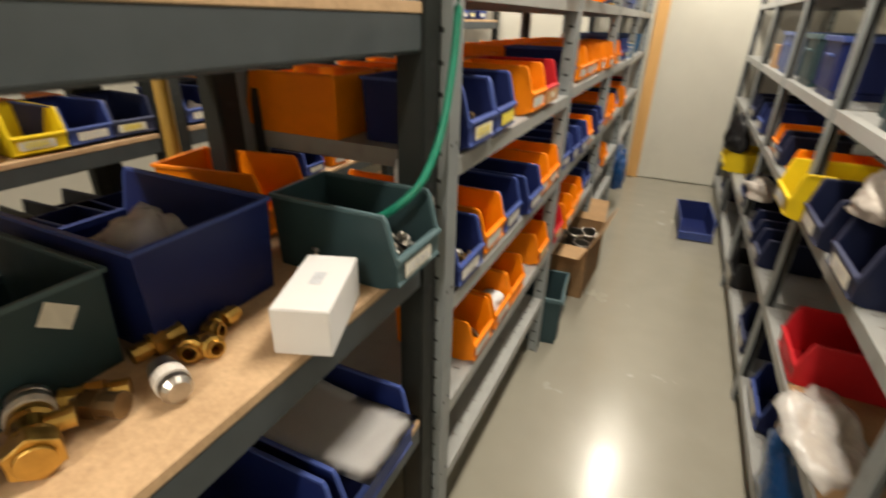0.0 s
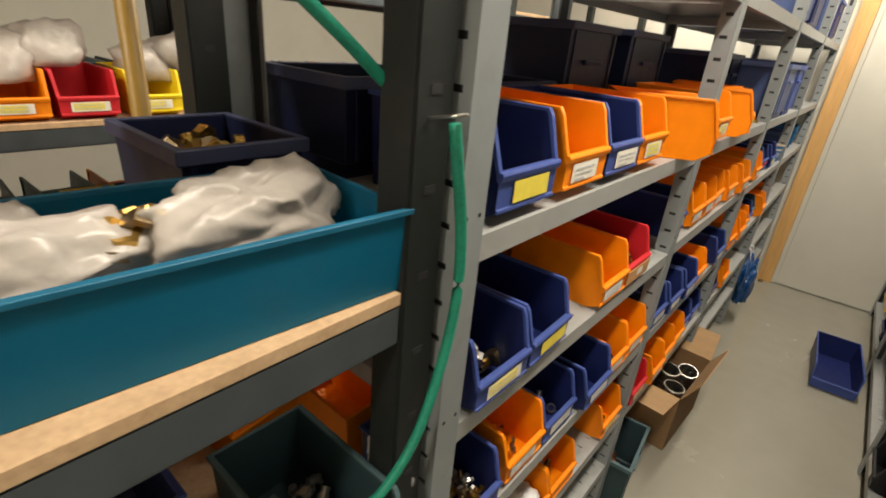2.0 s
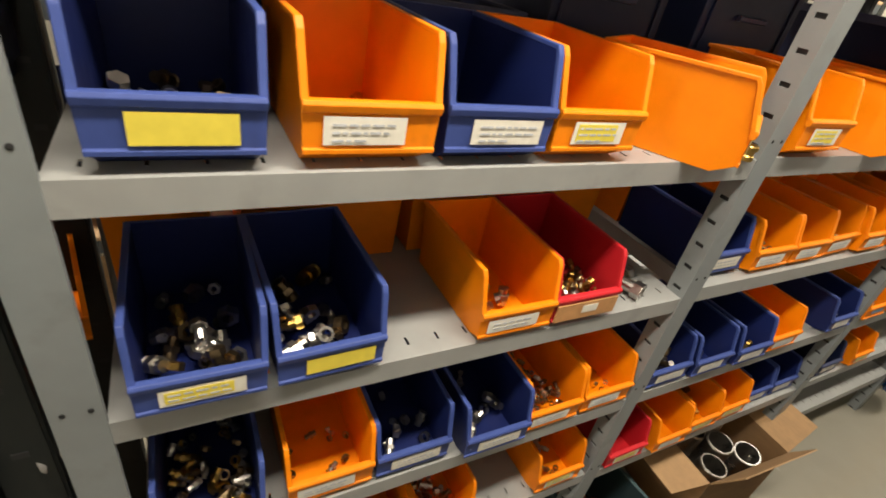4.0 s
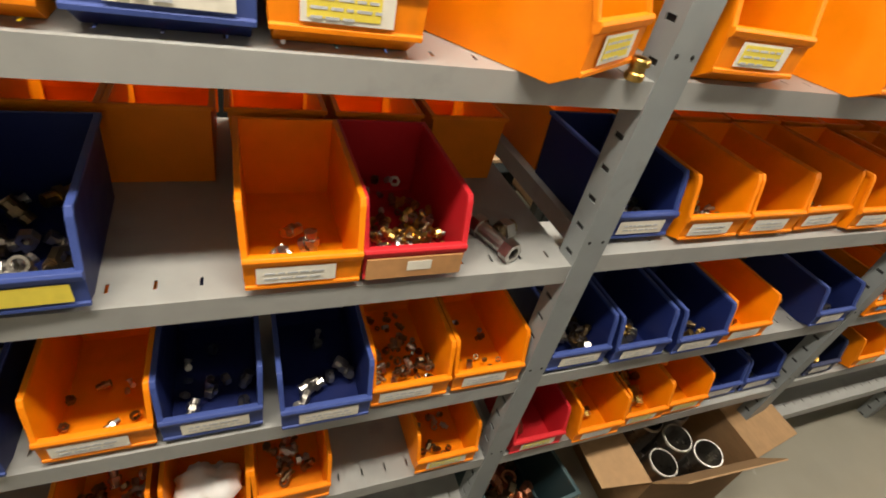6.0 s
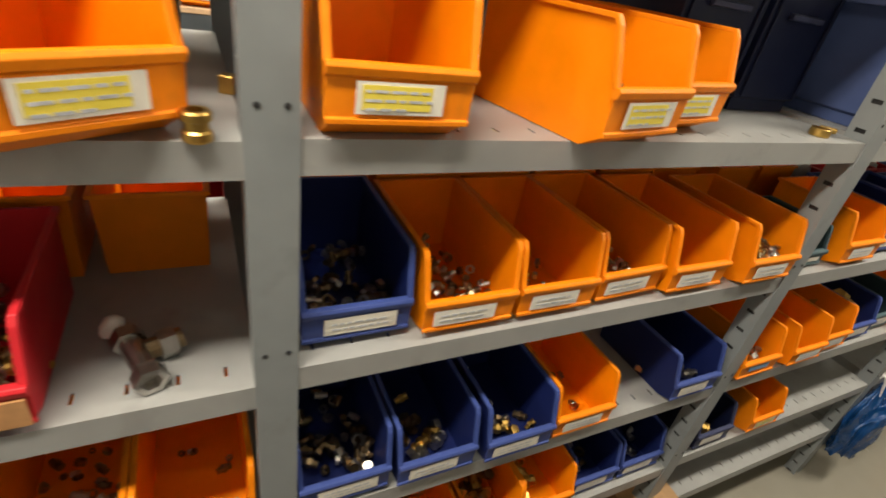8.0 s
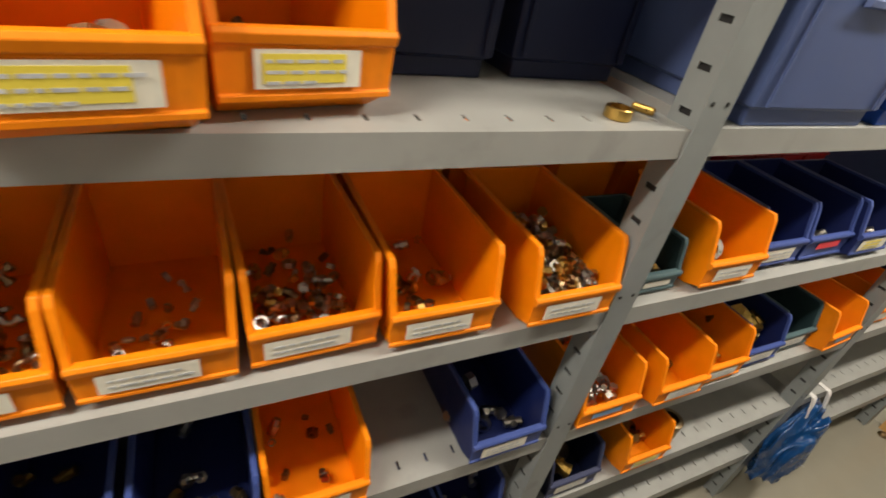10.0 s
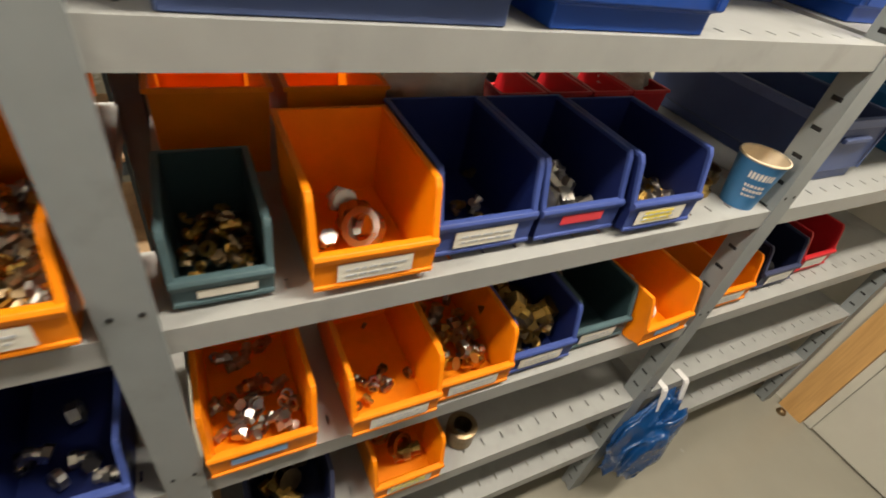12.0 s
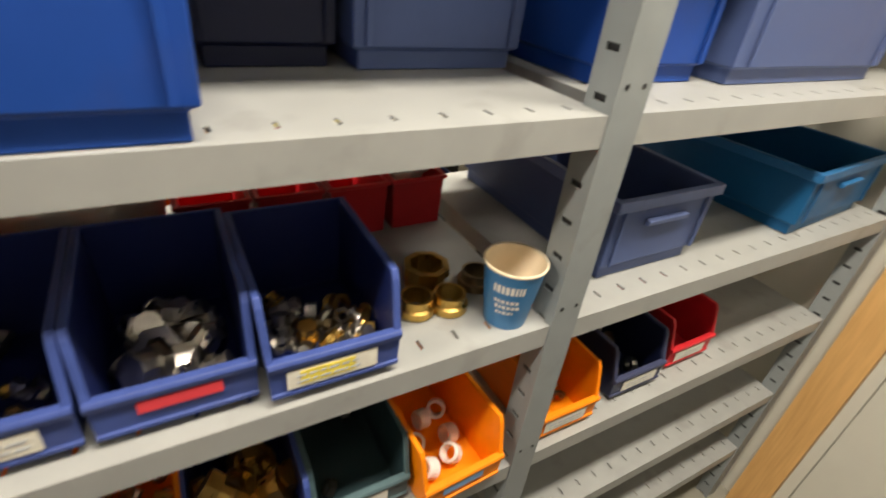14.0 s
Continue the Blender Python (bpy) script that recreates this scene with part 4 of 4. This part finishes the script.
storage_bin(-0.240, -0.748, 0.935, "blue", None, "large", 0, text="royal blue open-fronted bin on a chipboard shelf")
white = carton("white_carton", -0.037, 0.037, -0.075, 0.075, 0, 0.066, M_WHITEBOX, "small plain white carton with printed label on chipboard")
white.matrix_basis = pose(-0.041, -0.322, 0.936, 0, 0, 21)
for k, (fx, fy, s) in enumerate(((-0.130, -0.457, 1.05), (-0.112, -0.441, 1.0), (-0.136, -0.418, 0.95), (-0.129, -0.436, 0.85), (-0.147, -0.380, 0.85), (-0.152, -0.399, 0.8))):
    turned("brass_nut", fx, fy, 0.949, [(0.013 * s, -0.012), (0.015 * s, -0.009), (0.015 * s, 0.004), (0.011 * s, 0.006), (0.011 * s, 0.012)], M_BRASS, "polished brass union nut lying on chipboard", rot=(80, 15 * k, 40 + 33 * k), hole=0.008 * s, sides=10, group="brass nuts")
for k, (fx, fy, rz) in enumerate(((-0.128, -0.535, 230), (-0.178, -0.500, 80), (-0.166, -0.578, 20))):
    bm = bmesh.new()
    stub(bm, pose(0, 0, 0.0, 0, 88, 0), 0.015, 0.062)
    o = tagged(part("brass_adapter", bm, M_BRASS if k != 2 else M_DULL), "long brass threaded adapter lying on chipboard", "fitting", "brass adapters")
    o.matrix_basis = pose(fx, fy, 0.952, 0, 0, rz)
cp = thing("pipe_coupling", pose(-0.100, -0.509, 0.955, 90, 0, 70), "bright steel coupling with white sleeve on chipboard", "fitting")
bm = bmesh.new()
ring(bm, [(0.011, -0.028), (0.015, -0.026), (0.015, -0.016), (0.017, -0.015), (0.017, -0.004)], 16)
part("collar", bm, M_STEELFIT, cp)
bm = bmesh.new()
ring(bm, [(0.0185, -0.0035), (0.0185, 0.012)], 20)
part("sleeve", bm, M_WHITEPL, cp, "white plastic sleeve")
bm = bmesh.new()
ring(bm, [(0.015, 0.0125), (0.017, 0.014), (0.017, 0.024), (0.012, 0.030)], 16)
part("end", bm, M_STEELFIT, cp)
vp = thing("valve", pose(-0.118, -0.632, 0.9600, 0, 0, 155), "brass valve with white band and steel collar on chipboard", "valve")
AXIS = Matrix.Rotation(radians(90), 4, "Y")
bm = bmesh.new()
nut(bm, AXIS @ Matrix.Translation((0, 0, -0.016)), 0.0245, 0.020, 0.66)
ring(bm, [(0.0165, -0.021), (0.0165, -0.0165)], 20, AXIS)
part("hex_nut", bm, M_BRASS, vp, bevel=0.0008)
bm = bmesh.new()
ring(bm, [(0.019, 0.0045), (0.0205, 0.010), (0.0165, 0.016), (0.0165, 0.034), (0.0195, 0.038), (0.0195, 0.0475)], 24, AXIS)
pipe(bm, [(0.024, -0.010, 0.004), (0.024, -0.034, 0.002)], 0.0105, 14)
part("body", bm, M_BRASS, vp)
bm = bmesh.new()
ring(bm, [(0.0215, 0.048), (0.0215, 0.0585)], 24, AXIS)
part("sleeve", bm, M_WHITEPL, vp, "white plastic band")
bm = bmesh.new()
ring(bm, [(0.0195, 0.059), (0.0205, 0.061), (0.0205, 0.068), (0.0190, 0.069), (0.0205, 0.071), (0.0205, 0.078), (0.0165, 0.083)], 24, AXIS)
part("collar", bm, M_STEELFIT, vp, "bright steel collar")
for bx, by, col in ((-0.36, -0.05, "orange"), (-0.30, -1.05, "orange"), (-0.30, -1.25, "blue")):
    storage_bin(bx + 0.06, by - 0.03, 0.935, col, None, "bin", 10)
crumpled("plastic_bag", -0.05, -0.035, 0.985, 0.035, 0.028, 0.075, M_FILMCLEAR, "clear plastic bag wedged beside a rack post", "plastic bag", 16, 0.5)

# lower board of the near rack
storage_bin(0.005, -0.245, 0.54, "blue", None, "large", 0, text="royal blue bin with paper sheets on chipboard")
storage_bin(0.005, -0.480, 0.54, "blue", None, "large", 0, text="royal blue open-fronted bin on chipboard")
bm = bmesh.new()
n = 12
g = [[bm.verts.new((-0.26 + 0.29 * i / n, -0.33 + 0.165 * j / 6, 0.672 - 0.022 * math.sin(i / n * 2.4) + 0.006 * noise.noise(Vector((i * 0.4, j * 0.5, 2))))) for j in range(7)] for i in range(n + 1)]
for i in range(n):
    for j in range(6):
        bm.faces.new((g[i][j], g[i + 1][j], g[i + 1][j + 1], g[i][j + 1]))
bmesh.ops.solidify(bm, geom=bm.faces[:], thickness=0.003)
tagged(part("paper_sheet", bm, M_WHITEBOX, smooth=True), "pale curled sheet of wrapping lying in a blue bin", "paper")

# hose by the post, yellow rod behind the rack
hose_pts = [(0.010, -0.036, 1.526), (0.012, -0.030, 1.49), (0.012, -0.013, 1.42), (0.012, -0.006, 1.35), (0.012, -0.012, 1.285), (0.012, -0.029, 1.22), (0.012, -0.056, 1.155), (0.008, -0.086, 1.110), (-0.002, -0.115, 1.075), (-0.035, -0.138, 1.040), (-0.075, -0.145, 1.015)]
bm = bmesh.new()
pipe(bm, smooth_line(hose_pts), 0.0064, 14)
hose = tagged(part("garden_hose", bm, M_HOSE, smooth=True), "green braided plastic hose hanging beside a rack post", "hose")
bm = bmesh.new()
pipe(bm, smooth_line([(-0.090, -0.36, 1.80), (-0.085, -0.26, 1.715), (-0.075, -0.17, 1.64), (-0.065, -0.085, 1.575), (-0.062, -0.040, 1.53), (-0.062, -0.030, 1.45)]), 0.0064, 14)
part("upper_run", bm, M_HOSE, hose, smooth=True)
bm = bmesh.new()
pipe(bm, smooth_line([(-0.0145, -0.046, 1.528), (0.014, -0.046, 1.534), (0.020, -0.036, 1.536), (0.014, -0.026, 1.534), (-0.0145, -0.026, 1.528)], 4), 0.0016, 8)
part("wire_hook", bm, M_STEELFIT, hose, "bent wire hook on the post")
bm = bmesh.new()
pipe(bm, [(-0.56, -0.122, 0.0), (-0.555, -0.118, 0.8), (-0.55, -0.110, 2.0)], 0.014, 14)
tagged(part("yellow_rod", bm, M_YELLOWROD, smooth=True), "ochre yellow rod standing behind the dark rack", "rod")

# rack across the next aisle: bins in mixed colours
rr = random.Random(21)
FAR = [(0.93, 0.01, "yellow", "bin"), (0.93, 0.155, "blue", "bin"), (0.93, 0.298, "navy", "bin"), (0.93, 0.57, "blue", "bin"), (0.93, -0.20, "navy", "bin"),
       (1.31, 0.018, "red", "bin"), (1.31, 0.188, "yellow", "bin"), (1.31, -0.140, "orange", "bin"), (1.31, 0.57, "blue", "bin"), (1.31, 0.72, "blue", "bin"), (1.31, 0.87, "orange", "bin"), (1.31, 1.02, "orange", "bin")]
for z in (0.56, 0.93, 1.31):
    y = -1.6
    while y < 3.7:
        if not any(abs(y - q[1]) < 0.17 and q[0] == z for q in FAR):
            FAR.append((z, y, rr.choice(("orange", "blue", "navy", "blue", "green", "red")), "bin"))
        y += rr.uniform(0.165, 0.26)
for z, y, col, size in FAR:
    if 0.31 < y < 0.55 or 1.86 < y < 2.04:
        continue
    storage_bin(-1.29, y, z, col, rr.choice(("white", "yellow")), size, rr.uniform(-4, 4), text=f"{TONES[col]} open-fronted bin on chipboard in the next aisle", group="bins across the next aisle")
for z, first, step in ((0.56, -1.5, 0.21), (0.93, -1.55, 0.19), (1.31, -1.5, 0.175)):
    for k in range(27):
        y = first + k * step
        if y > 3.8 or abs(y - 0.43) < 0.12 or abs(y - 1.95) < 0.12:
            continue
        col = rr.choice(("navy", "blue", "navy", "orange", "green", "black"))
        storage_bin(-1.772, y, z, col, None, "bin", 180 + rr.uniform(-3, 3), text=f"{TONES[col]} bin at the rear of a chipboard shelf", group="rear bins across the next aisle")
for k, (y, z) in enumerate(((-0.145, 1.40), (0.200, 1.40), (0.42, 1.31), (-0.4, 0.99), (0.7, 0.93), (-0.02, 1.44), (-0.33, 1.43), (-0.52, 1.41), (0.31, 1.43))):
    crumpled("plastic_bag", -1.40, y, z, 0.07, 0.08, 0.07, M_FILM, "milky plastic bag heaped in the next aisle", "plastic bag", 20 + k, 0.5, detail=3)

# ---------------------------------------------------------------- shelving on the other side of the aisle
for y1 in (0.10, 1.10, 2.10, 3.10, 4.08):
    shelving_bay(y1, (0.12, 0.43, 0.79, 1.105, 1.465, 1.80), "grey shelving bays across the aisle", True, 0.765)
RIGHT = [(0.79, 1.03, "yellow", "large", 0.70), (0.79, 0.80, "navy", "large", 0.74), (0.79, 0.50, "navy", "large", 0.75), (0.79, 1.32, "orange", "bin", 0.76), (0.79, 1.72, "navy", "bin", 0.77),
         (0.79, 1.90, "orange", "bin", 0.78), (0.79, 2.45, "blue", "large", 0.77), (0.79, 2.9, "navy", "large", 0.77), (0.43, 0.70, "red", "large", 0.77), (0.43, 1.45, "navy", "bin", 0.76),
         (0.43, 1.70, "navy", "bin", 0.76), (0.43, 2.25, "navy", "large", 0.76), (0.12, 1.30, "navy", "large", 0.77), (0.12, 1.9, "black", "large", 0.76), (0.12, 0.85, "blue", "large", 0.78),
         (0.43, 3.0, "yellow", "bin", 0.70), (0.43, 3.17, "yellow", "bin", 0.70), (0.12, 3.4, "navy", "large", 0.78)]
for z, y, col, size, x in RIGHT:
    storage_bin(x, y, z, col, "white" if col != "red" else "red", size, 180, text=f"{TONES[col]} open-fronted bin on the shelf across the aisle", group="bins across the aisle")
for y, col, w in ((1.42, "blue", 0.26), (0.62, "green", 0.30), (2.4, "slate", 0.3), (1.8, "green", 0.24)):
    tote(0.785, y, 1.105, w, 0.38, 0.19, col, 180)
carton("carton", 0.80, 1.0, 1.70, 1.95, 1.465, 0.16, M_WHITEBOX, "white cardboard carton on a steel shelf", slip=False)
carton("carton", 0.80, 1.02, 0.62, 0.90, 1.465, 0.17, M_WHITEBOX, "white cardboard carton on a steel shelf", slip=False)
carton("carton", 0.79, 1.00, 2.68, 2.86, 1.105, 0.12, M_CARD, "brown cardboard carton on a steel shelf", slip=False)
crumpled("plastic_bag", 0.815, 0.40, 0.43, 0.09, 0.15, 0.05, M_FILMCLEAR, "milky plastic sheet crumpled on a low shelf", "plastic bag", 31, 0.5)
crumpled("plastic_bag", 0.84, 0.62, 0.93, 0.07, 0.10, 0.06, M_FILM, "milky plastic bag over a navy bin", "plastic bag", 32, 0.5)
crumpled("plastic_bag", 0.80, 1.97, 0.56, 0.06, 0.10, 0.06, M_FILM, "milky plastic bag on a low shelf", "plastic bag", 33, 0.5)
crumpled("carrier_bag", 0.83, 0.45, 0.12, 0.07, 0.16, 0.16, M_BLUEBAG, "bright blue plastic bag on the bottom shelf", "carrier bag", 34, 0.5)
crumpled("dark_bag", 0.75, 3.05, 0.56, 0.07, 0.13, 0.14, PLASTIC["black"], "dark grey tool bag lying over yellow bins", "tool bag", 35, 0.4)
carton("cardboard_sheet", 0.775, 1.10, 0.16, 0.60, 0.43, 0.006, M_CARD, "flat brown cardboard sheet lying on a low shelf", slip=False)
storage_bin(0.625, 2.66, 0.0, "blue", None, "tote", -86, text="royal blue plastic bin lying on the aisle floor")
